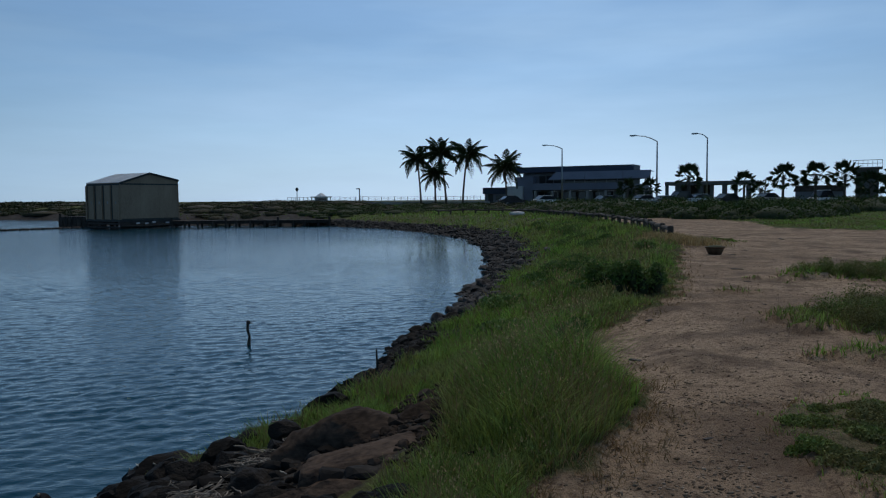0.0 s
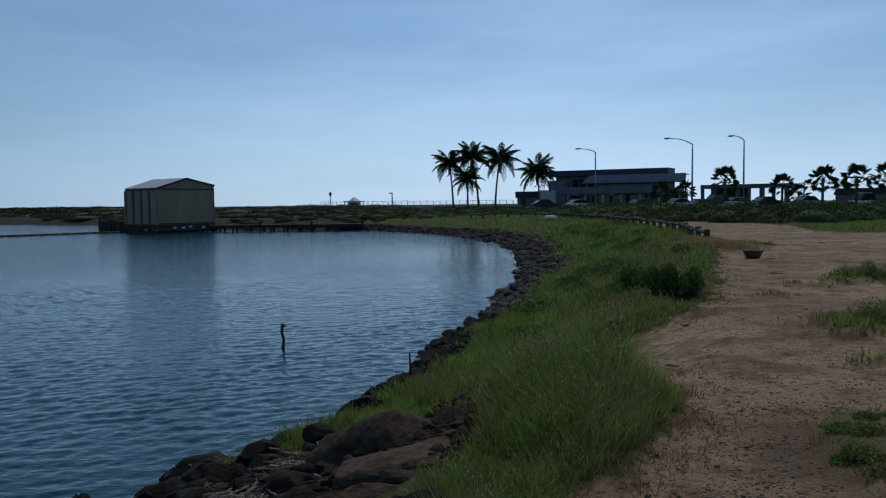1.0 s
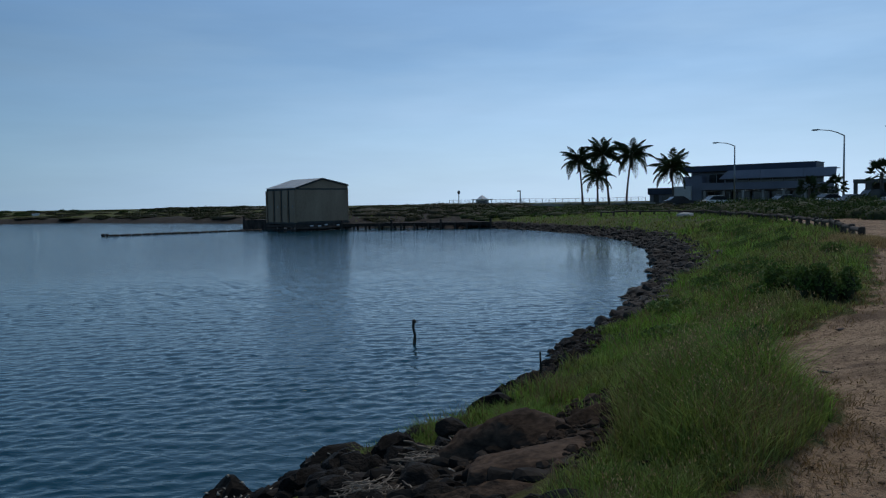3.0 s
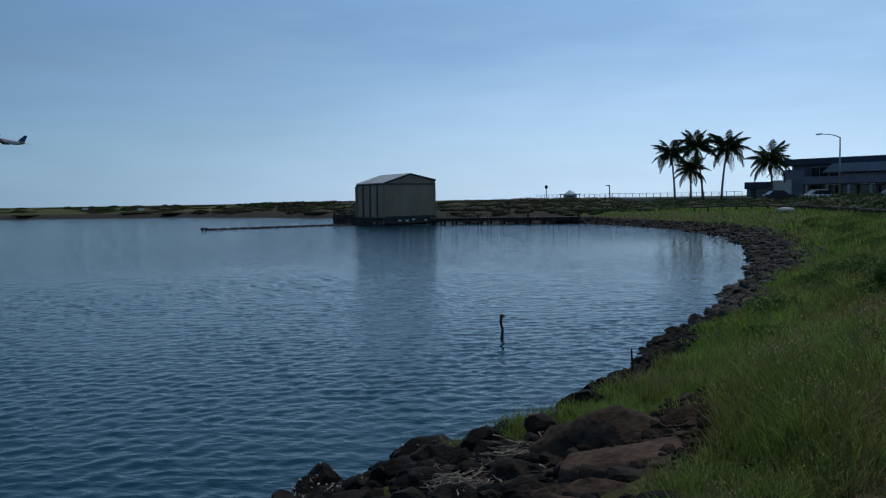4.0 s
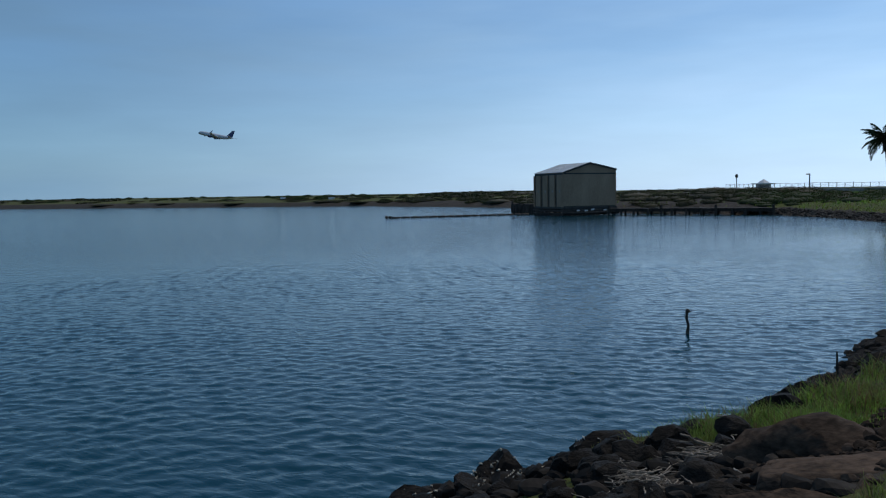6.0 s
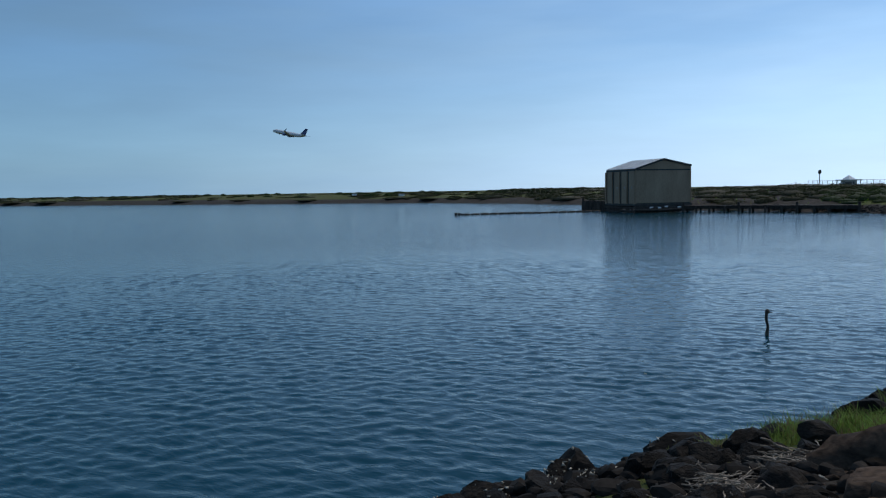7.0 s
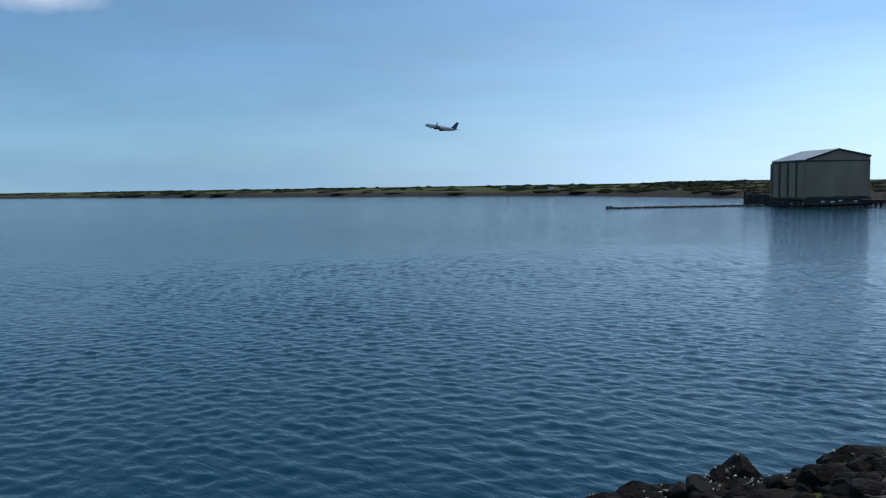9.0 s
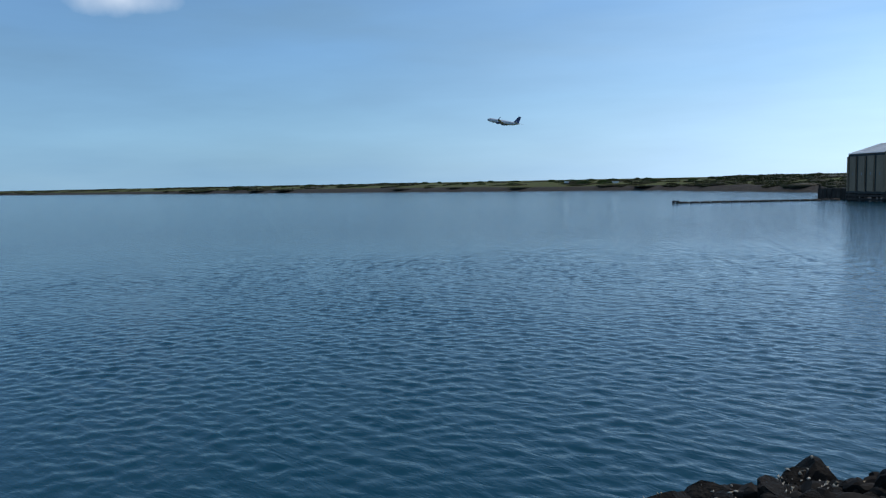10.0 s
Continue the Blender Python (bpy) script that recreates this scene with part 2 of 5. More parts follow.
def ground_material():
    """Sandy dirt, turf soil and wet shore, by the plan's own attribute."""
    m = bpy.data.materials.new("ground")
    m.use_nodes = True
    n, l = m.node_tree.nodes, m.node_tree.links
    p = n["Principled BSDF"]
    p.inputs["Roughness"].default_value, p.inputs["Specular IOR Level"].default_value = 0.95, 0.15
    tc = n.new("ShaderNodeTexCoord")

    def noise_of(scale, detail=5, rough=0.55):
        t = n.new("ShaderNodeTexNoise")
        t.inputs["Scale"].default_value, t.inputs["Detail"].default_value, t.inputs["Roughness"].default_value = scale, detail, rough
        l.new(tc.outputs["Object"], t.inputs["Vector"])
        return t.outputs["Fac"]

    def blend(fac, a, b, lo, hi):
        r, x = n.new("ShaderNodeMapRange"), n.new("ShaderNodeMix")
        r.inputs["From Min"].default_value, r.inputs["From Max"].default_value = lo, hi
        x.data_type = "RGBA"
        l.new(fac, r.inputs["Value"])
        l.new(r.outputs["Result"], x.inputs["Factor"])
        for v, key in ((a, "A"), (b, "B")):
            if isinstance(v, tuple):
                x.inputs[key].default_value = (*v, 1)
            else:
                l.new(v, x.inputs[key])
        return x.outputs["Result"]

    coarse, mid, fine, grit = noise_of(0.35), noise_of(2.2), noise_of(14, 6, 0.7), noise_of(70, 3, 0.6)
    sand = blend(coarse, (0.30, 0.21, 0.135), (0.42, 0.305, 0.20), 0.38, 0.62)
    stain = noise_of(0.8, 6, 0.62)
    sand = blend(stain, (0.15, 0.105, 0.07), sand, 0.36, 0.52)
    sand = blend(mid, (0.165, 0.112, 0.072), sand, 0.32, 0.50)
    sand = blend(fine, (0.105, 0.068, 0.045), sand, 0.36, 0.48)
    sand = blend(grit, (0.13, 0.088, 0.06), sand, 0.34, 0.46)
    turf = blend(mid, (0.055, 0.075, 0.018), (0.11, 0.12, 0.035), 0.35, 0.65)
    turf = blend(fine, (0.04, 0.045, 0.018), turf, 0.36, 0.52)
    turf = blend(coarse, turf, (0.085, 0.074, 0.036), 0.46, 0.72)
    shore = blend(mid, (0.02, 0.018, 0.016), (0.07, 0.06, 0.05), 0.35, 0.65)
    kind = n.new("ShaderNodeAttribute")
    kind.attribute_name = "dirt"
    edge = n.new("ShaderNodeMath")
    edge.operation = "MULTIPLY_ADD"
    edge.inputs[1].default_value = 0.5
    l.new(fine, edge.inputs[0])
    l.new(kind.outputs["Fac"], edge.inputs[2])
    c = blend(edge.outputs["Value"], turf, sand, 0.62, 0.86)
    wet = n.new("ShaderNodeAttribute")
    wet.attribute_name = "shore"
    c = blend(wet.outputs["Fac"], c, shore, 0.35, 0.65)
    l.new(c, p.inputs["Base Color"])
    h = n.new("ShaderNodeMath")
    h.operation = "MULTIPLY_ADD"
    h.inputs[1].default_value = 0.35
    l.new(grit, h.inputs[0])
    l.new(fine, h.inputs[2])
    b = n.new("ShaderNodeBump")
    b.inputs["Strength"].default_value, b.inputs["Distance"].default_value = 0.9, 0.05
    l.new(h.outputs["Value"], b.inputs["Height"])
    l.new(b.outputs["Normal"], p.inputs["Normal"])
    return m


WATER_Z = -1.6


def water_material():
    m = bpy.data.materials.new("water")
    m.use_nodes = True
    n, l = m.node_tree.nodes, m.node_tree.links
    p = n["Principled BSDF"]
    p.inputs["Base Color"].default_value = (0.002, 0.037, 0.061, 1)
    p.inputs["Roughness"].default_value, p.inputs["IOR"].default_value = 0.09, 1.31
    p.inputs["Specular Tint"].default_value = (0.78, 0.98, 1.0, 1)
    tc = n.new("ShaderNodeTexCoord")
    total = None
    for scale, weight, turn, warp in (((1.1, 2.4, 1), 0.60, 8, 0.9), ((3.4, 6.5, 1), 0.30, 16, 0.8)):
        mp, t = n.new("ShaderNodeMapping"), n.new("ShaderNodeTexNoise")
        mp.inputs["Rotation"].default_value = (0, 0, radians(turn))
        mp.inputs["Scale"].default_value = scale
        t.inputs["Scale"].default_value, t.inputs["Detail"].default_value, t.inputs["Distortion"].default_value = 1.0, 3, warp
        l.new(tc.outputs["Object"], mp.inputs["Vector"])
        l.new(mp.outputs["Vector"], t.inputs["Vector"])
        k = n.new("ShaderNodeMath")
        k.operation = "MULTIPLY_ADD"
        k.inputs[1].default_value = weight
        l.new(t.outputs["Fac"], k.inputs[0])
        if total:
            l.new(total, k.inputs[2])
        else:
            k.inputs[2].default_value = 0
        total = k.outputs["Value"]
    b = n.new("ShaderNodeBump")
    b.inputs["Distance"].default_value = 0.10
    # calmer water in the lee of the cove
    lee, calm = n.new("ShaderNodeVectorMath"), n.new("ShaderNodeMapRange")
    lee.operation = "DISTANCE"
    lee.inputs[1].default_value = (11, 50, WATER_Z)
    calm.inputs["From Min"].default_value, calm.inputs["From Max"].default_value = 6, 34
    calm.inputs["To Min"].default_value, calm.inputs["To Max"].default_value = 0.18, 1.0
    l.new(tc.outputs["Object"], lee.inputs[0])
    l.new(lee.outputs["Value"], calm.inputs["Value"])
    # the relief takes over from the modelled waves further out
    out_, more, both = n.new("ShaderNodeVectorMath"), n.new("ShaderNodeMapRange"), n.new("ShaderNodeMath")
    out_.operation, both.operation = "LENGTH", "MULTIPLY"
    more.inputs["From Min"].default_value, more.inputs["From Max"].default_value = 16, 55
    more.inputs["To Min"].default_value, more.inputs["To Max"].default_value = 0.45, 1.35
    l.new(tc.outputs["Object"], out_.inputs[0])
    l.new(out_.outputs["Value"], more.inputs["Value"])
    l.new(more.outputs["Result"], both.inputs[0])
    l.new(calm.outputs["Result"], both.inputs[1])
    l.new(both.outputs["Value"], b.inputs["Strength"])
    l.new(total, b.inputs["Height"])
    l.new(b.outputs["Normal"], p.inputs["Normal"])
    return m


M["ground"], M["water"] = ground_material(), water_material()

# ---- builders ----
rng = np.random.default_rng(7)


def thing(name, x, y, z, turn, label, category, group="", kind=""):
    """An empty at a thing's base, to which its parts belong."""
    ob = new(name)
    ob.matrix_world = pose(x, y, z, 0, 0, turn)
    return tagged(ob, label, category, group, kind)


def mesh_of(name, bm, *mats):
    me = bpy.data.meshes.new(name)
    bm.to_mesh(me)
    bm.free()
    for m in mats:
        me.materials.append(m)
    return me


def part(name, bm, mat, parent, label="", smooth=False, at=None):
    me = bm if isinstance(bm, bpy.types.Mesh) else mesh_of(name, bm, mat)
    ob = new(name, me)
    if smooth:
        for p in me.polygons:
            p.use_smooth = True
    ob.parent = parent
    if at is not None:
        ob.matrix_local = at
    return tagged(ob, label)


def soup(name, verts, faces, mat, smooth=None):
    """A mesh from numpy arrays; faces all have the same number of corners."""
    me = bpy.data.meshes.new(name)
    verts, faces = np.asarray(verts, np.float32), np.asarray(faces, np.int32)
    me.vertices.add(len(verts))
    me.vertices.foreach_set("co", verts.ravel())
    me.loops.add(faces.size)
    me.loops.foreach_set("vertex_index", faces.ravel())
    me.polygons.add(len(faces))
    me.polygons.foreach_set("loop_start", np.arange(len(faces), dtype=np.int32) * faces.shape[1])
    if smooth is not None:
        me.polygons.foreach_set("use_smooth", np.full(len(faces), smooth))
    me.update(calc_edges=True)
    me.materials.append(mat)
    return me


def box(bm, lo, hi, bevel=0.0, m=None):
    lo, hi = Vector(lo), Vector(hi)
    got = bmesh.ops.create_cube(bm, size=1, matrix=(m or Matrix()) @ Matrix.Translation((lo + hi) / 2) @ Matrix.Diagonal((*(hi - lo), 1)))
    if bevel:
        edges = {e for v in got["verts"] for e in v.link_edges}
        bmesh.ops.bevel(bm, geom=list(edges), offset=bevel, segments=2, affect="EDGES", profile=0.5)
    return bm


def boxed(lo, hi, bevel=0.0, m=None):
    return box(bmesh.new(), lo, hi, bevel, m)


def tube(bm, points, radii, sides=10, cap=True):
    """A round tube through points with a radius at each."""
    rings, up = [], Vector((0, 0, 1))
    pts = [Vector(p) for p in points]
    for i, p in enumerate(pts):
        d = (pts[min(i + 1, len(pts) - 1)] - pts[max(i - 1, 0)]).normalized()
        a = d.cross(up if abs(d.z) < 0.95 else Vector((1, 0, 0))).normalized()
        b = d.cross(a)
        rings.append([bm.verts.new(p + (a * math.cos(k * 2 * math.pi / sides) + b * math.sin(k * 2 * math.pi / sides)) * radii[i]) for k in range(sides)])
    for r, s in zip(rings, rings[1:]):
        for k in range(sides):
            bm.faces.new((r[k], r[(k + 1) % sides], s[(k + 1) % sides], s[k]))
    if cap:
        bm.faces.new(rings[0][::-1])
        bm.faces.new(rings[-1])
    return bm


def tubed(points, radii, sides=10):
    return tube(bmesh.new(), points, radii, sides)


def prism(bm, outline, thick, m=None):
    """An outline in x and z drawn out along y."""
    lo = [bm.verts.new((x, 0, z)) for x, z in outline]
    hi = [bm.verts.new((x, thick, z)) for x, z in outline]
    bm.faces.new(lo)
    bm.faces.new(hi[::-1])
    n = len(lo)
    for i in range(n):
        bm.faces.new((lo[i], hi[i], hi[(i + 1) % n], lo[(i + 1) % n]))
    bmesh.ops.recalc_face_normals(bm, faces=bm.faces)
    if m:
        bmesh.ops.transform(bm, matrix=m, verts=bm.verts)
    return bm


def rock_mesh(name, seed, level, mat, rough=0.28, smooth=False):
    bm = bmesh.new()
    bmesh.ops.create_icosphere(bm, subdivisions=level, radius=1)
    r = random.Random(seed)
    off = Vector((r.uniform(0, 90), r.uniform(0, 90), r.uniform(0, 90)))
    planes = [(Vector((r.gauss(0, 1), r.gauss(0, 1), r.gauss(0, 1))).normalized(), r.uniform(0.5, 0.8)) for _ in range(14)]
    for v in bm.verts:
        c = v.co.normalized()
        k = 1 + rough * noise.noise(c * 1.1 + off) + 0.14 * noise.noise(c * 2.6 + off)
        p = c * k
        for nrm, h in planes:
            over = p.dot(nrm) - h
            if over > 0:
                p -= nrm * over * 0.97
        v.co = p * (1 + 0.08 * noise.noise(c * 4.5 + off) + 0.06 * noise.noise(c * 10 + off))
    me = mesh_of(name, bm, mat)
    for p in me.polygons:
        p.use_smooth = smooth
    return me


# ---- plan ----
WATER = -1.6
# the waterline, from behind the camera along the near bank, round the cove, past the pier and out along the far shore
SHORE = np.array([(-300, -260), (-60, -55), (-20, -21), (-8.5, -5), (-5.2, 1.0), (-4.1, 4.8), (-3.5, 7.2), (-2.2, 8.9), (-1.3, 9.8), (-0.5, 10.7), (0.2, 12.6), (1.1, 14.5), (1.6, 17.0),
                  (2.8, 18.8), (4.0, 21.5), (5.0, 26.2), (6.7, 30.3), (8.0, 36), (10.6, 48.7), (11.8, 60), (10.4, 74), (6.5, 87), (1.0, 97), (-8, 101.5), (-18, 106), (-30, 112), (-38, 128), (-48, 149), (-100, 181), (-173, 184), (-650, 190), (-3800, 200)], float)
SEA = np.vstack([SHORE, [(-3800, -3800), (-300, -3800)]])
# the sandy ground: grassy bank on one side, scrub and lawn on the other
DIRT = np.array([(0.3, -30), (0.5, 0), (1.0, 3.0), (1.25, 3.9), (1.8, 4.5), (2.45, 5.4), (2.9, 6.8), (2.7, 7.7), (2.9, 8.6), (3.3, 9.5), (4.5, 10.3), (5.6, 11.3), (7.3, 14.5), (9.0, 18), (11.4, 22.6), (13.4, 26.5),
                 (15.0, 31), (17.5, 39), (19.5, 48), (21.5, 60), (25, 75), (27.5, 75), (27.5, 62), (28.5, 52), (27.5, 45), (23.5, 36), (25.5, 31), (40, 20), (60, -30)], float)
# weedy islands on the sand: middle, half lengths, turn
ISLANDS = ((11.7, 13.9, 2.8, 0.62, 8), (7.75, 8.5, 1.8, 1.1, 0), (5.6, 6.45, 0.8, 0.2, -20), (3.7, 4.25, 0.95, 0.68, 40), (14.2, 25.6, 0.9, 0.8, -20), (7.1, 11.8, 0.35, 0.12, 0))


# bare rocky ledge running up the bank from the boulders
LEDGE = np.array([(0.55, 6.5), (1.0, 7.4), (1.35, 8.5), (1.8, 9.4)], float)


def inside(poly, x, y):
    hit = np.zeros(x.shape, bool)
    for (ax, ay), (bx, by) in zip(poly, np.roll(poly, -1, 0)):
        if ay != by:
            hit ^= ((ay > y) != (by > y)) & (x < (bx - ax) * (y - ay) / (by - ay) + ax)
    return hit


def far_from(line, x, y, closed=False):
    best = np.full(x.shape, 1e9)
    pairs = zip(line, np.roll(line, -1, 0)) if closed else zip(line, line[1:])
    for a, b in pairs:
        d = b - a
        t = np.clip(((x - a[0]) * d[0] + (y - a[1]) * d[1]) / (d @ d), 0, 1)
        best = np.minimum(best, np.hypot(x - a[0] - t * d[0], y - a[1] - t * d[1]))
    return best


def ripple(x, y, size, seed):
    """A cheap smooth noise of -1 to 1 over the plan."""
    r = np.random.default_rng(seed)
    out = np.zeros(np.shape(x))
    for k in range(6):
        a, ph = r.uniform(0, 2 * np.pi, 2)
        f = 2 * np.pi / size * r.uniform(0.6, 1.7)
        out = out + np.sin((x * np.cos(a) + y * np.sin(a)) * f + ph + 1.3 * np.sin((x * np.sin(a) - y * np.cos(a)) * f * 0.6 + ph * 2))
    return out / 3.2


def step(v, lo, hi):
    t = np.clip((v - lo) / (hi - lo), 0, 1)
    return t * t * (3 - 2 * t)


def shore_distance(x, y):
    d = far_from(SHORE, x, y)
    return np.where(inside(SEA, x, y), -d, d)


def sandy(x, y, least=0.0):
    """How sandy the ground is, 0 to 1."""
    d = far_from(DIRT, x, y, True)
    d = np.where(inside(DIRT, x, y), d, -d) + 0.16 * ripple(x, y, 1.1, 3) + 0.08 * ripple(x, y, 0.35, 4)
    out = step(d, -0.25, 0.3)
    for cx, cy, a, b, turn in ISLANDS:
        c, s = math.cos(radians(turn)), math.sin(radians(turn))
        u, v = (x - cx) * c + (y - cy) * s, (y - cy) * c - (x - cx) * s
        e = np.hypot(u / a, v / b) + 0.30 * ripple(x, y, 0.9, 5) + 0.2 * ripple(x, y, 0.3, 6)
        out = out * (least + (1 - least) * step(e, 0.8, 1.15))
    return out


def height(x, y):
    d = shore_distance(x, y)
    wide = 1 + 0.45 * step(y, 18, 40)
    reach = np.hypot(x, y)
    z = np.interp(d / wide, (-12, -2, 0, 1, 2.5, 4, 5.5), (-4, -2.3, -1.68, -1.25, -0.75, -0.3, 0.0))
    flat = np.interp(d, (-12, -2, 0, 1, 6, 20, 40), (-4, -2.3, -1.68, -1.0, -0.35, 0.05, 0.35))
    k = step(y, 75, 100)
    z = z * (1 - k) + flat * k
    z = z + step(d, 6, 30) * (0.9 - 0.62 * step(x, -12, 18) - 0.3 * step(y, 130, 165)) * step(reach, 70, 115)
    rough = step(d, 0.3, 3)
    s = sandy(x, y)
    z = z + rough * (0.05 * ripple(x, y, 3.0, 1) + 0.02 * ripple(x, y, 0.9, 2)) * (1 - 0.6 * s)
    z = z + rough * (1 - s) * 0.08 * step(d, 3, 5)
    for mx, my, mr, mh in ((3.75, 6.95, 0.45, 0.07), (3.1, 6.3, 0.35, -0.03), (7.6, 13.6, 0.6, 0.05), (10.8, 19.0, 0.7, 0.05), (4.4, 5.7, 0.5, 0.03)):
        z = z + mh * np.exp(-((x - mx) ** 2 + (y - my) ** 2) / mr ** 2)
    return z


def ground_z(x, y):
    return float(height(np.array([float(x)]), np.array([float(y)]))[0])


def spread(lo, hi, centre_lo, centre_hi, fine, growth):
    """Grid lines: even between the centre's limits, wider and wider outside."""
    mid = list(np.arange(centre_lo, centre_hi, fine))
    up, s = [centre_hi], fine
    while up[-1] < hi:
        s *= growth
        up.append(up[-1] + s)
    dn, s = [centre_lo], fine
    while dn[-1] > lo:
        s *= growth
        dn.append(dn[-1] - s)
    return np.array(dn[:0:-1] + mid + up)


gx, gy = spread(-3800, 3800, -5, 14, 0.11, 1.045), spread(-3800, 3800, 2, 24, 0.11, 1.035)
X, Y = np.meshgrid(gx, gy)
Z = height(X.ravel(), Y.ravel())
nx, ny = len(gx), len(gy)
i, j = np.meshgrid(np.arange(nx - 1), np.arange(ny - 1))
q = (j * nx + i).ravel()
me = soup("ground", np.stack([X.ravel(), Y.ravel(), Z], -1), np.stack([q, q + 1, q + nx + 1, q + nx], -1), M["ground"], True)
bare = step(4.5 - X.ravel() + 1.5 * ripple(X.ravel(), Y.ravel(), 9, 71), 0, 5) * step(Y.ravel(), 92, 97) * (1 - step(Y.ravel(), 128, 140))
bare = np.maximum(bare, 1 - step(far_from(LEDGE, X.ravel(), Y.ravel()) / 0.45 + 0.15 * ripple(X.ravel(), Y.ravel(), 0.5, 72), 0.7, 1.1))
for key, values in (("dirt", sandy(X.ravel(), Y.ravel(), 0.5)), ("shore", np.maximum(bare, 1 - step(shore_distance(X.ravel(), Y.ravel()) / (1 + 0.6 * step(Y.ravel(), 18, 40) + 2.6 * step(Y.ravel(), 130, 160)), 1.2, 2.2) * step(np.hypot((X.ravel() - 0.05) / 1.15, (Y.ravel() - 6.1) / 1.5) + 0.15 * ripple(X.ravel(), Y.ravel(), 0.6, 9), 0.8, 1.1)))):
    me.attributes.new(key, "FLOAT", "POINT").data.foreach_set("value", values.astype(np.float32))
tagged(new("ground", me), "sandy lot with grassy bank sloping to dark shore", "ground", kind="structure")

def build_water():
    """One round sheet out to the horizon; short wind waves on the near bay, fading out with distance."""
    r = np.random.default_rng(23)
    ang = np.radians(np.r_[np.arange(-24, 78, 0.17), np.arange(78, 336, 3.0)])
    rad = [0.5, 2.0, 4.0]
    while rad[-1] < 150:
        rad.append(rad[-1] + max(0.042, 0.0001 * rad[-1] ** 2))
    rad = np.r_[rad, np.geomspace(160, 4200, 14)]
    A, Rr = np.meshgrid(ang, rad)
    x, y = -Rr * np.sin(A), Rr * np.cos(A)
    z = np.zeros(x.shape)
    n = 60
    long = np.exp(r.uniform(math.log(0.14), math.log(0.60), n))
    way = np.radians(28 + r.normal(0, 42, n))
    for lam, w, ph in zip(long, way, r.uniform(0, 2 * np.pi, n)):
        k = 2 * np.pi / lam
        a = WAVE_SLOPE * math.sqrt(2 / n) / k
        arg = k * (-x * math.sin(w) + y * math.cos(w)) + ph
        # waves shorter than the mesh can carry are left to the surface relief
        z += a * np.sin(arg) * step(lam / np.maximum(0.042, 0.0001 * Rr ** 2), 2.5, 5.0)
    gust = 0.85 + 0.3 * ripple(x, y, 22, 24) + 0.15 * ripple(x, y, 7, 25)
    lee = 0.16 + 0.84 * step(np.hypot(x - 11, y - 50), 6, 34)
    z *= np.clip(gust, 0.45, 1.15) * lee * step(150 - Rr, 0, 40) * step(np.abs(np.degrees(A) - 27), 51, 46)
    m_, n_ = x.shape
    i, j = np.meshgrid(np.arange(n_), np.arange(m_ - 1))
    i2 = (i + 1) % n_
    quads = np.stack([j * n_ + i2, j * n_ + i, (j + 1) * n_ + i, (j + 1) * n_ + i2], -1).reshape(-1, 4)
    verts = np.stack([x, y, WATER + z], -1).reshape(-1, 3)
    me = soup("water", verts, quads, M["water"], True)
    tagged(new("water", me), "rippled blue bay water", "water", kind="structure")


WAVE_SLOPE = 0.105
build_water()


# ---- across the water: boathouse, pier, boom ----


def polar(az, d):
    """A place at az degrees to the left of +y and d metres off."""
    return -d * math.sin(radians(az)), d * math.cos(radians(az))


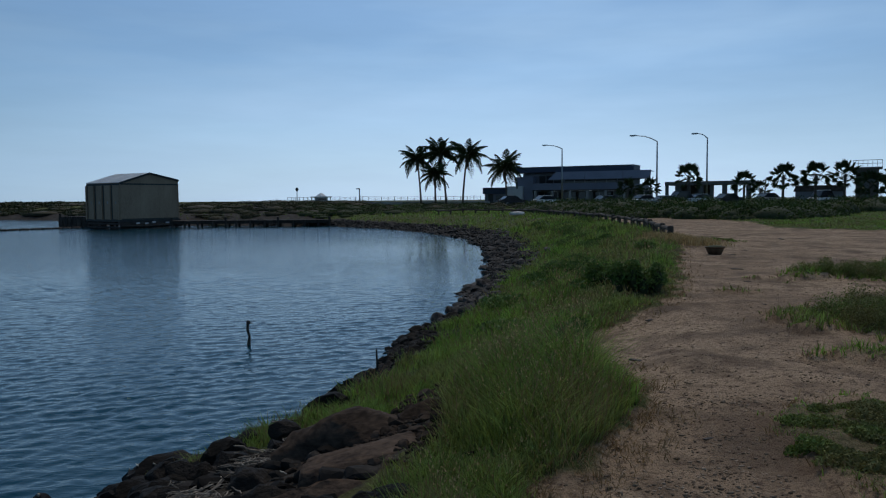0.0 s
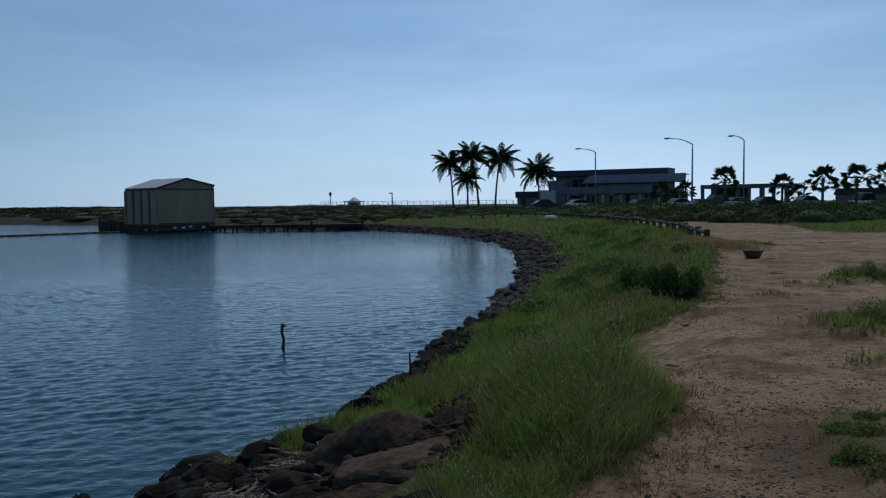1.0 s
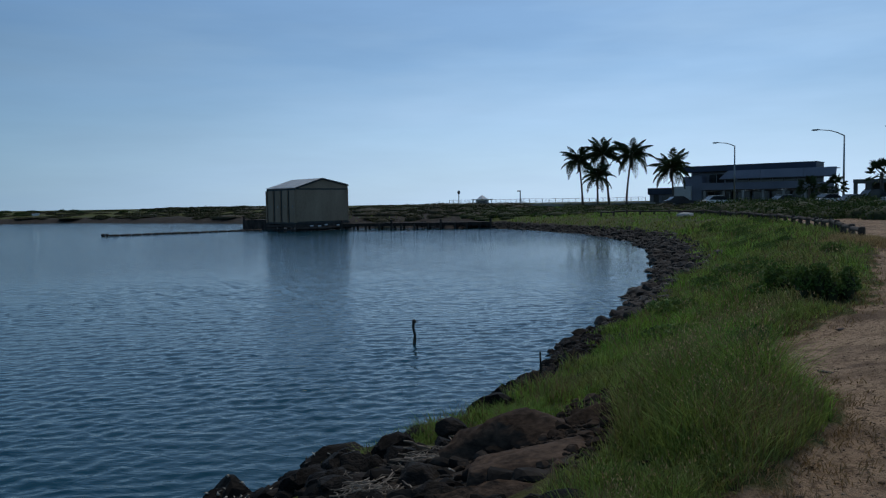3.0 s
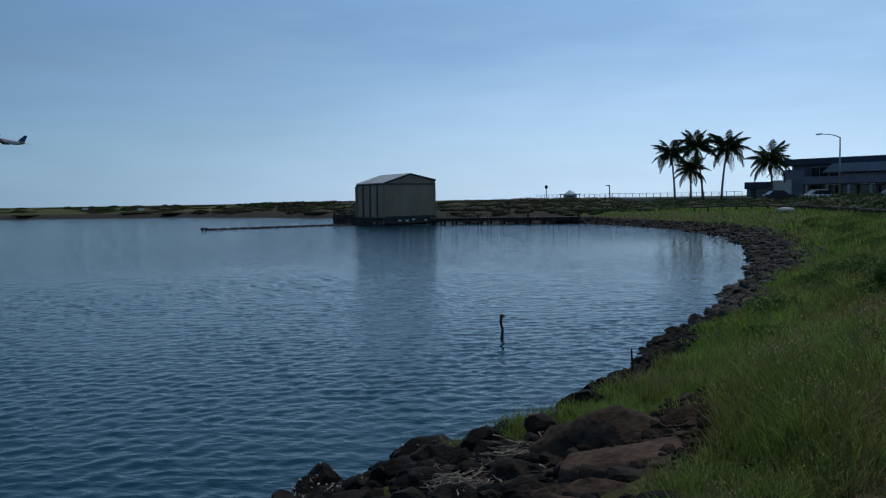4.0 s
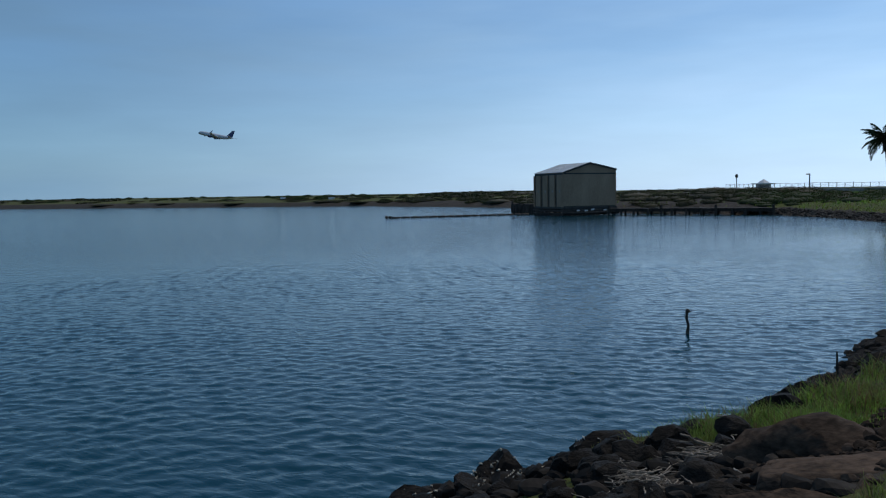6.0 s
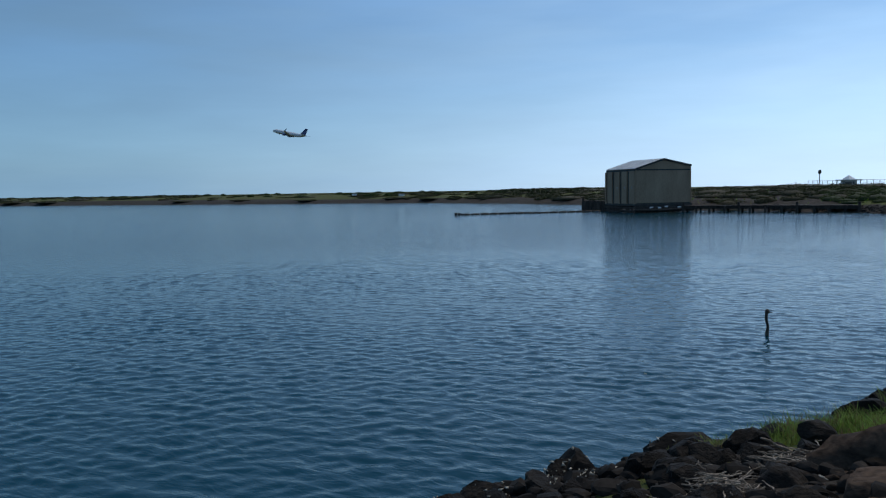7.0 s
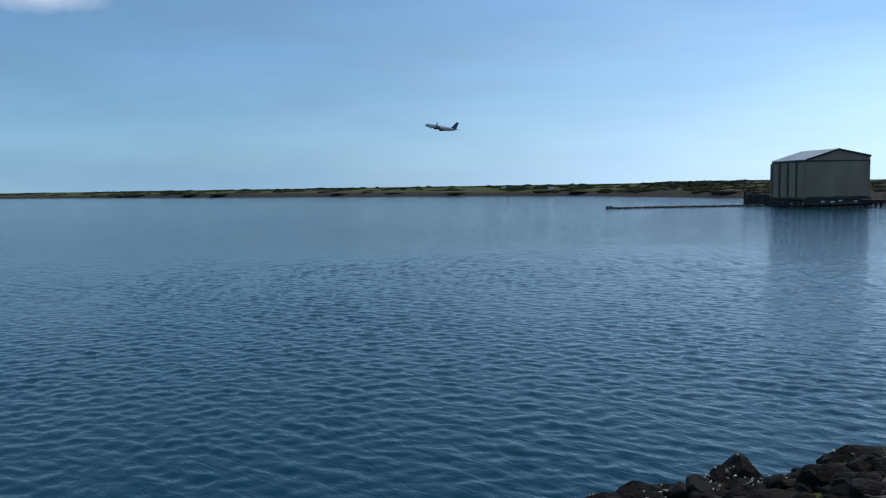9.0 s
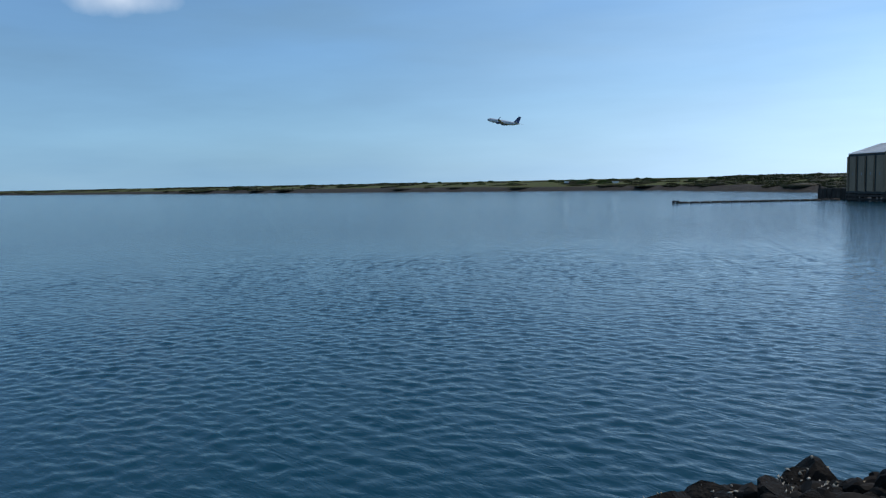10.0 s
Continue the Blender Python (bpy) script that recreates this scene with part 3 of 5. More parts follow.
def build_boathouse():
    """A gabled shed on piles. Its x runs along the gable end, y along the panelled side."""
    wide, deep, floor, eave, peak = 8.1, 7.3, -0.5, 3.95, 5.15
    cx, cy = polar(13.65, 99)
    t = thing("boathouse", cx, cy, 0, 45, "tan gabled boathouse standing on dark piles over water", "boathouse")
    mid = wide * 0.5
    high = eave + 0.42
    wall = part("gable_wall", prism(bmesh.new(), ((0, floor), (wide, floor), (wide, high), (mid, peak), (0, eave)), 0.2), M["siding"], t, "tan painted board wall")
    part("back_wall", prism(bmesh.new(), ((0, floor), (wide, floor), (wide, high), (mid, peak), (0, eave)), 0.2, Matrix.Translation((0, deep - 0.2, 0))), M["siding"], t)
    side = part("side_wall", boxed((0, 0.203, floor), (0.2, deep - 0.203, eave - 0.02)), M["siding"], t)
    part("side_wall", boxed((wide - 0.2, 0.203, floor), (wide, deep - 0.203, high - 0.02)), M["siding"], t)
    part("floor_slab", boxed((-0.15, -0.15, floor - 0.25), (wide + 0.15, deep + 0.15, floor - 0.004), 0.03), M["trim_and_shadow"], t)
    # roof sheets with a ridge cap and a dark barge board
    for x0, z0, x1, z1 in ((-0.04, eave - 0.02, mid, peak + 0.02), (wide + 0.04, high - 0.02, mid, peak + 0.02)):
        out = ((x0, z0), (x1, z1), (x1, z1 + 0.05), (x0, z0 + 0.05))
        roof = part("roof", prism(bmesh.new(), out, deep + 0.16, Matrix.Translation((0, -0.08, 0.03))), M["sheet_roof"], t, "pale metal roof sheet")
        for k in range(12):
            y = -0.06 + k * (deep + 0.07) / 11
            rib = ((x0, z0 + 0.052), (x1, z1 + 0.052), (x1, z1 + 0.08), (x0, z0 + 0.08))
            part("rib", prism(bmesh.new(), rib, 0.05, Matrix.Translation((0, y, 0.03))), M["sheet_roof"], roof)
        part("barge_board", prism(bmesh.new(), ((x0, z0 - 0.16), (x1, z1 - 0.16), (x1, z1 + 0.075), (x0, z0 + 0.075)), 0.055, Matrix.Translation((0, -0.14, 0.03))), M["trim_and_shadow"], t)
    part("gable_band", boxed((0.05, -0.05, eave - 0.22), (wide - 0.05, -0.004, eave - 0.05)), M["trim_and_shadow"], wall)
    part("base_band", boxed((0.05, -0.04, floor + 0.01), (wide - 0.05, -0.004, floor + 0.12)), M["trim_and_shadow"], wall)
    n = 12
    for k in range(n):
        x = 0.12 + k * (wide - 0.34) / n
        part("board", boxed((x, -0.03, floor + 0.13), (x + (wide - 0.34) / n - 0.008, -0.003, eave - 0.23)), M["siding"], wall)
    for x in (0.0, wide - 0.1):
        part("corner_post", boxed((x, -0.06, floor), (x + 0.1, -0.004, eave - 0.03)), M["siding"], wall)
    # the side: four bays of recessed panels between posts
    bay = deep / 4
    for k in range(5):
        y = min(k * bay, deep - 0.16)
        part("post", boxed((-0.2, y, floor), (-0.004, y + 0.18, eave - 0.28)), M["siding"], side)
    for k in range(4):
        part("panel", boxed((-0.05, k * bay + 0.19, floor + 0.05), (-0.003, (k + 1) * bay - 0.32, eave - 0.3)), M["siding"], side)
        part("gap", boxed((-0.03, (k + 1) * bay - 0.3, floor + 0.05), (-0.002, (k + 1) * bay - 0.02 if k < 3 else deep - 0.18, eave - 0.3)), M["trim_and_shadow"], side)
        part("latch", boxed((-0.085, k * bay + 0.7, 1.4), (-0.052, k * bay + 0.85, 1.75)), M["concrete"], side)
    # dark strip drawn as the shadow line below the eave
    part("eave_shadow", boxed((-0.06, 0.05, eave - 0.27), (-0.004, deep - 0.05, eave - 0.06)), M["trim_and_shadow"], side)
    part("sill_band", boxed((-0.05, 0.05, floor + 0.005), (-0.003, deep - 0.05, floor + 0.045)), M["trim_and_shadow"], side)
    # piles and bracing
    for i in range(6):
        for j in range(3):
            x, y = 0.15 + i * (wide - 0.3) / 5, 0.15 + j * (deep - 0.3) / 2
            part("support_post", tubed(((x, y, -3), (x, y, floor - 0.25)), (0.17, 0.15), 8), M["dark_wood"], t, smooth=True)
    for j in (0, 2, 4):
        y = 0.15 + j * (deep - 0.3) / 4
        part("beam", boxed((-0.3, y - 0.28, floor - 0.52), (wide + 0.3, y - 0.1, floor - 0.255), 0.02), M["dark_wood"], t)
    for z in (-0.98, -1.42):
        part("waler", boxed((-0.3, -0.22, z - 0.13), (wide + 0.3, -0.08, z + 0.13), 0.02), M["dark_wood"], t)
        part("waler", boxed((-0.22, -0.07, z - 0.13), (-0.08, deep + 0.2, z + 0.13), 0.02), M["dark_wood"], t)
    part("fender", tubed(((-0.3, -0.35, -1.25), (wide * 0.5, -0.4, -1.3), (wide + 0.3, -0.35, -1.25)), (0.14, 0.14, 0.14), 8), M["dark_wood"], t)
    for x, z in ((1.9, -0.98), (4.1, -0.9), (6.0, -1.0), (3.1, -1.02)):
        part("float", tubed(((x, -0.2, z), (x + 0.45, -0.22, z + 0.03)), (0.1, 0.1), 8), M["white"], t, "white mooring float")
    return t


build_boathouse()


def build_dock(name, x0, y0, x1, y1, width, top, bays, label, wall=False):
    """A timber deck on piles between two places."""
    length, turn = math.hypot(x1 - x0, y1 - y0), math.degrees(math.atan2(y1 - y0, x1 - x0))
    t = thing(name, x0, y0, 0, turn, label, "dock")
    for k in range(int(length / 0.6)):
        part("plank", boxed((k * 0.6, 0, top - 0.08), (k * 0.6 + 0.56, width, top + random.uniform(-0.02, 0.02))), M["dark_wood"], t)
    for y in (0.1, width - 0.28):
        part("beam", boxed((0, y, top - 0.42), (length, y + 0.18, top - 0.085)), M["dark_wood"], t)
    for k in range(bays + 1):
        x = min(length, max(0, k * length / bays + random.uniform(-0.35, 0.35)))
        for y in (0.19, width - 0.19):
            part("support_post", tubed(((x, y, -3.2), (x + random.uniform(-0.05, 0.05), y, top - 0.1 + (0.5 if k % 4 == 0 and y < 1 else 0))), (0.17, 0.15), 8), M["dark_wood"], t)
    if wall:
        for k in range(int(length / 0.35)):
            part("sheet_pile", boxed((k * 0.35, -0.1 - 0.08 * (k % 2), -2.6), (k * 0.35 + 0.33, -0.02, top + 0.03)), M["dark_wood"], t)
    return t


build_dock("pier", -18.2, 98.6, 1.6, 96.2, 2.2, -0.75, 12, "low dark timber pier on piles along the shore")
build_dock("wharf", -33.2, 105.5, -27.6, 103.0, 4.5, -0.2, 6, "dark timber wharf with a sheet pile face", True)


def build_boom():
    t = thing("floating_boom", 0, 0, WATER, 0, "long dark floating boom lying on the water", "boom")
    a, b = Vector((*polar(16.2, 106), 0.02)), Vector((*polar(26.45, 98.5), 0.02))
    n = 16
    for k in range(n):
        p, q_ = a.lerp(b, k / n), a.lerp(b, (k + 0.94) / n)
        bend = Vector((0, 0.25 * math.sin(k * 0.7), 0))
        part("log", tubed((p + bend, p.lerp(q_, 0.5) + bend, q_ + bend), (0.17, 0.2, 0.16), 9), M["dark_wood"], t, smooth=True)
    for k in (0, 1):
        p = b + Vector((-0.9 + 0.5 * k, -0.1, 0.12))
        part("float", tubed((p, p + Vector((0.3, 0, 0))), (0.18, 0.18), 9), M["dark_wood"], t)


build_boom()

# ---- behind the cove: terminal building, lamps, fence ----


def build_terminal():
    """A two-storey flat-roofed block with deep fascias and ribbon windows."""
    ax, ay = polar(-14.6, 150)
    bx, by = polar(-23.6, 143)
    length = math.hypot(bx - ax, by - ay)
    base = 0.7
    t = thing("terminal_building", ax, ay, base, math.degrees(math.atan2(by - ay, bx - ax)), "grey two-storey terminal with blue fascia and ribbon windows", "building")
    up = part("upper_storey", boxed((1.6, 1.5, 2.6), (length - 1.6, 6, 6.0)), M["stucco"], t)
    part("roof", boxed((-0.2, 0.4, 6.004), (length - 0.6, 6, 7.0), 0.06), M["blue_roof"], t, "dark blue flat roof fascia")
    part("roof_edge", boxed((-0.3, 0.3, 7.004), (length - 0.5, 6.1, 7.1)), M["metal"], t)
    for k in range(5):
        part("fascia_joint", boxed((4.0 + k * 4.4, 0.375, 6.05), (4.06 + k * 4.4, 0.396, 6.95)), M["trim_and_shadow"], t)
    # the sheet skirt roof leans out over the windows
    for x0, x1 in ((7.9, 14.9), (14.95, 21.9), (21.95, length + 2.9)):
        bm = bmesh.new()
        lo = [bm.verts.new(q_) for q_ in ((x0, -1.9, 4.4), (x1, -1.9, 4.4), (x1, -1.25, 5.85), (x0 + (1.4 if x0 < 8 else 0), -1.25, 5.85))]
        hi = [bm.verts.new(v.co + Vector((0, -0.05, 0.14))) for v in lo]
        bm.faces.new(lo[::-1])
        bm.faces.new(hi)
        for i_ in range(4):
            bm.faces.new((lo[i_], lo[(i_ + 1) % 4], hi[(i_ + 1) % 4], hi[i_]))
        bmesh.ops.recalc_face_normals(bm, faces=bm.faces)
        part("skirt_roof", bm, M["blue_sheet"], t, "blue-grey metal skirt roof")
    part("skirt_top", boxed((9.3, -1.25, 5.75), (length + 2.9, 1.496, 5.85)), M["blue_sheet"], t)
    part("gutter", boxed((7.9, -2.02, 4.36), (length + 2.9, -1.91, 4.5)), M["trim_and_shadow"], t)
    for k in range(8):
        x = 8.0 + k * 2.05
        part("window", boxed((x, 1.40, 3.4), (x + 1.9, 1.49, 4.9)), M["dark_glass"], up)
        part("mullion", boxed((x + 1.905, 1.36, 3.4), (x + 2.045, 1.48, 4.9)), M["metal"], up)
    bay = part("window", boxed((5.0, 1.40, 3.9), (7.7, 1.49, 5.5)), M["dark_glass"], up)
    part("frame", boxed((4.9, 1.36, 5.504), (7.8, 1.49, 5.6)), M["metal"], bay)
    part("frame", boxed((6.3, 1.36, 3.9), (6.38, 1.396, 5.5)), M["metal"], bay)
    part("parapet", boxed((4.6, -1.7, 2.6), (21.9, -1.5, 3.85), 0.03), M["parapet"], t, "blue-grey balcony parapet")
    part("balcony_floor", boxed((4.6, -1.5, 2.45), (length + 2.6, 1.496, 2.596)), M["trim_and_shadow"], t)
    part("end_parapet", boxed((21.95, -1.6, 2.6), (length + 2.6, -1.45, 3.5), 0.03), M["stucco"], t)
    low = part("lower_storey", boxed((0.4, 1.0, 0), (length + 1.8, 6, 2.44)), M["stucco"], t)
    for k in range(8):
        x = 5.0 + k * 2.7
        pane = part("window", boxed((x, 0.90, 0.5), (x + 2.4, 0.99, 2.2)), M["dark_glass"], low)
        part("mullion", boxed((x + 1.17, 0.86, 0.5), (x + 1.23, 0.896, 2.2)), M["metal"], pane)
    for k in range(7):
        x = 5.0 + k * 3.4
        part("column", boxed((x, -1.65, 0), (x + 0.4, -1.25, 2.446), 0.03), M["concrete"], t)
    part("wall_panel", boxed((1.0, -0.9, 0), (4.5, 0.99, 5.2)), M["parapet"], t)
    part("stair_tower", boxed((-0.9, -1.6, 0), (2.6, -0.95, 3.4)), M["pale_wall"], t, "pale screen wall block")
    return t


build_terminal()


def build_annex():
    ax, ay = polar(-12.35, 139)
    t = thing("gatehouse", ax, ay, 0.6, -14, "small flat-roofed annex with a dark overhanging fascia", "building")
    part("wall", boxed((0.35, 0.4, 0), (4.4, 4, 2.0)), M["stucco"], t)
    part("roof", boxed((0, 0, 2.0), (4.5, 4.6, 3.15), 0.05), M["blue_roof"], t)
    part("door", boxed((1.0, 0.34, 0), (1.9, 0.396, 1.95)), M["trim_and_shadow"], t)
    part("window", boxed((2.4, 0.34, 0.9), (3.6, 0.396, 1.7)), M["dark_glass"], t)


build_annex()


def build_street_lamp(x, y, base, tall, reach, rise, turn):
    t = thing("street_lamp", x, y, base, turn, "tall grey steel street lamp with one curved arm", "street lamp", "street lamps by the road")
    part("base_plate", boxed((-0.25, -0.25, 0), (0.25, 0.25, 0.3), 0.04), M["concrete"], t)
    part("pole", tubed(((0, 0, 0.25), (0, 0, tall)), (0.16, 0.09), 10), M["metal"], t, smooth=True)
    arm = part("arm", tubed(((0, 0, tall - 0.05), (-reach * 0.3, 0, tall + rise * 0.5), (-reach * 0.6, 0, tall + rise * 0.86), (-reach, 0, tall + rise)), (0.075, 0.065, 0.06, 0.05), 8), M["metal"], t, smooth=True)
    part("head", prism(bmesh.new(), ((-0.95, -0.04), (-0.85, 0.1), (-0.1, 0.12), (0.1, 0.05), (0.1, -0.04)), 0.3, Matrix.Translation((-reach, -0.15, tall + rise))), M["metal"], arm)
    part("lens", prism(bmesh.new(), ((-0.8, -0.1), (-0.8, -0.045), (-0.25, -0.045), (-0.25, -0.1)), 0.2, Matrix.Translation((-reach, -0.1, tall + rise))), M["white"], arm)
    return t


for az, d, el, reach, rise in ((-18.25, 125, 3.72, 2.3, 0.55), (-25.05, 112, 4.1, 2.9, 0.85), (-28.47, 118, 4.23, 1.3, 0.65)):
    px_, py_ = polar(az, d)
    g = ground_z(px_, py_)
    build_street_lamp(px_, py_, g, 1.6 + d * math.tan(radians(el)) - g, reach, rise, az)


# ---- the near bank: rocks, driftwood, grass ----
rocks = [rock_mesh("rock", 100 + k, 3, M["rock"]) for k in range(9)]
small_rocks = [rock_mesh("small_rock", 140 + k, 2, M["rock"]) for k in range(8)]
boulders = [rock_mesh("boulder", 180 + k, 4, M["boulder"], 0.2, True) for k in range(5)]
dark_boulders = [rock_mesh("boulder", 190 + k, 4, M["rock"], 0.22, True) for k in range(2)]


PLACED = []


def stone(name, mesh, x, y, z, sx, sy, sz, turn, tilt=0.0, parent=None):
    ob = new(name, mesh)
    ob.matrix_world = pose(x, y, z, tilt, tilt * 0.6, turn) @ Matrix.Diagonal((sx, sy, sz, 1))
    ob.parent = parent
    PLACED.append((ob, pose(x, y, z, tilt, tilt * 0.6, turn) @ Matrix.Diagonal((sx, sy, sz, 1))))
    return ob


# big brown boulders half sunk in the bank
BOULDERS = ((0.34, 6.30, -0.11, 0.84, 0.46, 0.40, 42), (0.95, 6.5, -0.12, 0.42, 0.30, 0.27, 55), (0.20, 5.35, -0.09, 0.64, 0.42, 0.33, 28), (-0.45, 5.9, -0.10, 0.40, 0.32, 0.28, 0),
            (0.05, 4.75, -0.15, 0.42, 0.3, 0.26, 10), (-0.25, 6.75, -0.15, 0.34, 0.28, 0.24, 60), (1.25, 7.9, -0.20, 0.50, 0.30, 0.22, 50), (0.75, 5.8, -0.14, 0.26, 0.2, 0.18, 15), (-0.3, 5.05, -0.14, 0.34, 0.28, 0.26, 50),
            (0.5, 5.0, -0.14, 0.26, 0.22, 0.18, 80), (1.02, 7.05, -0.18, 0.34, 0.22, 0.20, 48), (1.62, 8.85, -0.18, 0.36, 0.2, 0.2, 40), (1.3, 7.05, -0.18, 0.24, 0.18, 0.16, 20))
DARK_STONES = {3, 5, 8}


def on_boulder(x, y, reach=1.15):
    for bx, by, _, a, b_, _, turn in BOULDERS:
        c, s_ = math.cos(radians(turn)), math.sin(radians(turn))
        if math.hypot(((x - bx) * c + (y - by) * s_) / a, ((y - by) * c - (x - bx) * s_) / b_) < reach:
            return True
    return False


for k, (x, y, z, a, b, c, turn) in enumerate(BOULDERS):
    tagged(stone("boulder", dark_boulders[k % 2] if k in DARK_STONES else boulders[k % 5], x, y, ground_z(x, y) + z, a, b, c, turn, 3 if k == 0 else 8 * math.sin(k * 2.1)), "dark grey boulder wedged among the shore rocks" if k in DARK_STONES else "brown weathered boulder half sunk in the grassy bank", "boulder", "boulders on the bank")

revetment = thing("rock_revetment", 0, 0, 0, 0, "dark lava rocks piled along the waterline", "rocks")
# the rocks that stand out at the water's edge
for k, (x, y, z, a, b, c, turn) in enumerate(((-2.55, 7.5, -1.45, 0.36, 0.30, 0.36, 20), (-3.15, 6.5, -1.5, 0.40, 0.26, 0.33, 30), (-1.75, 8.5, -1.45, 0.55, 0.36, 0.34, 25), (-2.05, 7.75, -1.5, 0.36, 0.3, 0.3, 70),
                                              (-1.0, 9.0, -1.4, 0.38, 0.3, 0.3, 50), (-0.55, 9.35, -1.35, 0.55, 0.34, 0.26, 35), (0.12, 10.6, -1.35, 0.42, 0.36, 0.34, 60), (0.35, 11.6, -1.4, 0.3, 0.3, 0.25, 0),
                                              (1.0, 12.7, -1.4, 0.46, 0.32, 0.26, 40), (1.75, 14.0, -1.36, 0.42, 0.36, 0.28, 65), (2.1, 15.4, -1.45, 0.42, 0.34, 0.26, 30))):
    stone("rock", rocks[k % 9], x, y, z, a, b, c, turn, 12 * math.sin(k * 1.7), revetment)


def along(s0, s1, n, seed):
    """Places along the waterline between two of its arc lengths: place, inland direction."""
    r = np.random.default_rng(seed)
    seg = np.diff(SHORE, axis=0)
    arc = np.r_[0, np.cumsum(np.hypot(*seg.T))]
    s = r.uniform(s0, s1, n) + arc[4]
    k = np.clip(np.searchsorted(arc, s) - 1, 0, len(seg) - 1)
    u = seg[k] / np.hypot(*seg[k].T)[:, None]
    p = SHORE[k] + u * (s - arc[k])[:, None]
    return p, np.stack([u[:, 1], -u[:, 0]], -1), r


p, inland, r = along(1.5, 21.0, 235, 11)
for k in range(len(p)):
    deep = r.uniform(0.2, 0.95 if p[k][1] > 9.5 else 2.8)
    x, y = p[k] + inland[k] * deep
    if on_boulder(x, y) or x > 0.6 and y < 9:
        continue
    size = r.uniform(0.11, 0.29) * (0.64 if p[k][1] > 9.5 else 1.0) * (1.1 if deep < 0.7 else 0.8)
    stone("rock", (rocks if size > 0.2 else small_rocks)[k % 8], x, y, ground_z(x, y) + size * r.uniform(0.0, 0.45), size * r.uniform(0.9, 1.5), size, size * r.uniform(0.6, 0.95), r.uniform(0, 360), r.uniform(-18, 18), revetment)

r = random.Random(17)
for k in range(30):
    x, y = r.uniform(-1.7, 0.42), r.uniform(3.9, 6.6)
    if on_boulder(x, y):
        continue
    size = r.uniform(0.1, 0.26)
    stone("rock", boulders[k % 5] if r.random() < 0.15 else rocks[k % 9], x, y, ground_z(x, y) + size * r.uniform(0.0, 0.35), size * r.uniform(0.9, 1.5), size, size * r.uniform(0.6, 0.95), r.uniform(0, 360), r.uniform(-18, 18), revetment)

# further round the cove the stones can no longer be told apart
base = []
for k in range(6):
    bm = bmesh.new()
    bmesh.ops.create_icosphere(bm, subdivisions=1, radius=1)
    rr = random.Random(k)
    base.append((np.array([v.co * rr.uniform(0.6, 1.2) for v in bm.verts]), np.array([[v.index for v in f.verts] for f in bm.faces])))
    bm.free()
jagged = [(np.array([v.co for v in me.vertices]), np.array([[i for i in p.vertices] for p in me.polygons])) for me in small_rocks]


def tumbled(v, r):
    m = Euler(r.uniform(0, 6.28, 3)).to_matrix()
    return v @ np.array(m).T


p, inland, r = along(19.5, 112, 6500, 12)
V, F, count = [], [], 0
deep = (r.uniform(0.0, 1.0, len(p)) ** 0.9 * (1.25 + 1.75 * step(p[:, 1], 20, 36)) - 0.15) * (1 - 0.45 * step(p[:, 1], 72, 92)) * (0.85 + 0.3 * r.random(len(p)))
xy = p + inland * deep[:, None]
zz = height(xy[:, 0], xy[:, 1])
for k in range(len(p)):
    v, f = jagged[k % 8]
    v = tumbled(v, r)
    s = 0.05 + abs(r.normal(0, 0.075)) if k % 14 else r.uniform(0.18, 0.36)
    a = r.uniform(0, 6.28)
    c_, s_ = math.cos(a), math.sin(a)
    w = v * (s * r.uniform(0.8, 1.4), s, s * r.uniform(0.45, 0.85))
    w = np.stack([w[:, 0] * c_ - w[:, 1] * s_, w[:, 0] * s_ + w[:, 1] * c_, w[:, 2]], -1)
    V.append(w + (xy[k, 0], xy[k, 1], zz[k] + s * 0.15))
    F.append(f + count)
    count += len(v)
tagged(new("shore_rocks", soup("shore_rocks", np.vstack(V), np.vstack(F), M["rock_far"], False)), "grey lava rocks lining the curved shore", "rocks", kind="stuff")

# rubble between the near rocks
p, inland, r = along(1.0, 22, 1500, 15)
deep = r.uniform(0.05, 1.0, len(p)) * np.where(p[:, 1] < 8.8, 3.0, 1.1)
xy = p + inland * deep[:, None]
xy[1380:] = np.stack([r.uniform(-1.7, 0.3, 120), r.uniform(4.0, 6.0, 120)], -1)
zz = height(xy[:, 0], xy[:, 1])
V, F, count = [], [], 0
for k in range(len(p)):
    v, f = jagged[k % 8]
    v = tumbled(v, r)
    s = r.uniform(0.03, 0.11)
    V.append(v * (s * r.uniform(0.9, 1.7), s * r.uniform(0.8, 1.3), s * r.uniform(0.6, 1.0)) + (xy[k, 0], xy[k, 1], zz[k] + s * 0.3))
    F.append(f + count)
    count += len(v)
tagged(new("rubble", soup("rubble", np.vstack(V), np.vstack(F), M["rock_small"], False)), "small dark stones filling gaps between shore rocks", "stones", kind="stuff")

# clods and stones on the bare ledge
r = np.random.default_rng(19)
n = 2600
u = r.random(n) * (len(LEDGE) - 1)
k = u.astype(int)
xy = LEDGE[k] + (LEDGE[k + 1] - LEDGE[k]) * (u - k)[:, None] + r.normal(0, 0.26, (n, 2))
zz = height(xy[:, 0], xy[:, 1])
xy[1900:] = np.stack([r.normal(0.4, 0.3, n - 1900), r.normal(5.8, 0.45, n - 1900)], -1)
zz = height(xy[:, 0], xy[:, 1])
V, F, count = [], [], 0
for k in range(n):
    v, f = jagged[k % 8]
    s = 0.008 + abs(r.normal(0, 0.017 if k % 14 else 0.045))
    V.append(tumbled(v, r) * (s * 1.3, s, s * 0.8) + (xy[k, 0], xy[k, 1], zz[k] + s * 0.25))
    F.append(f + count)
    count += len(v)
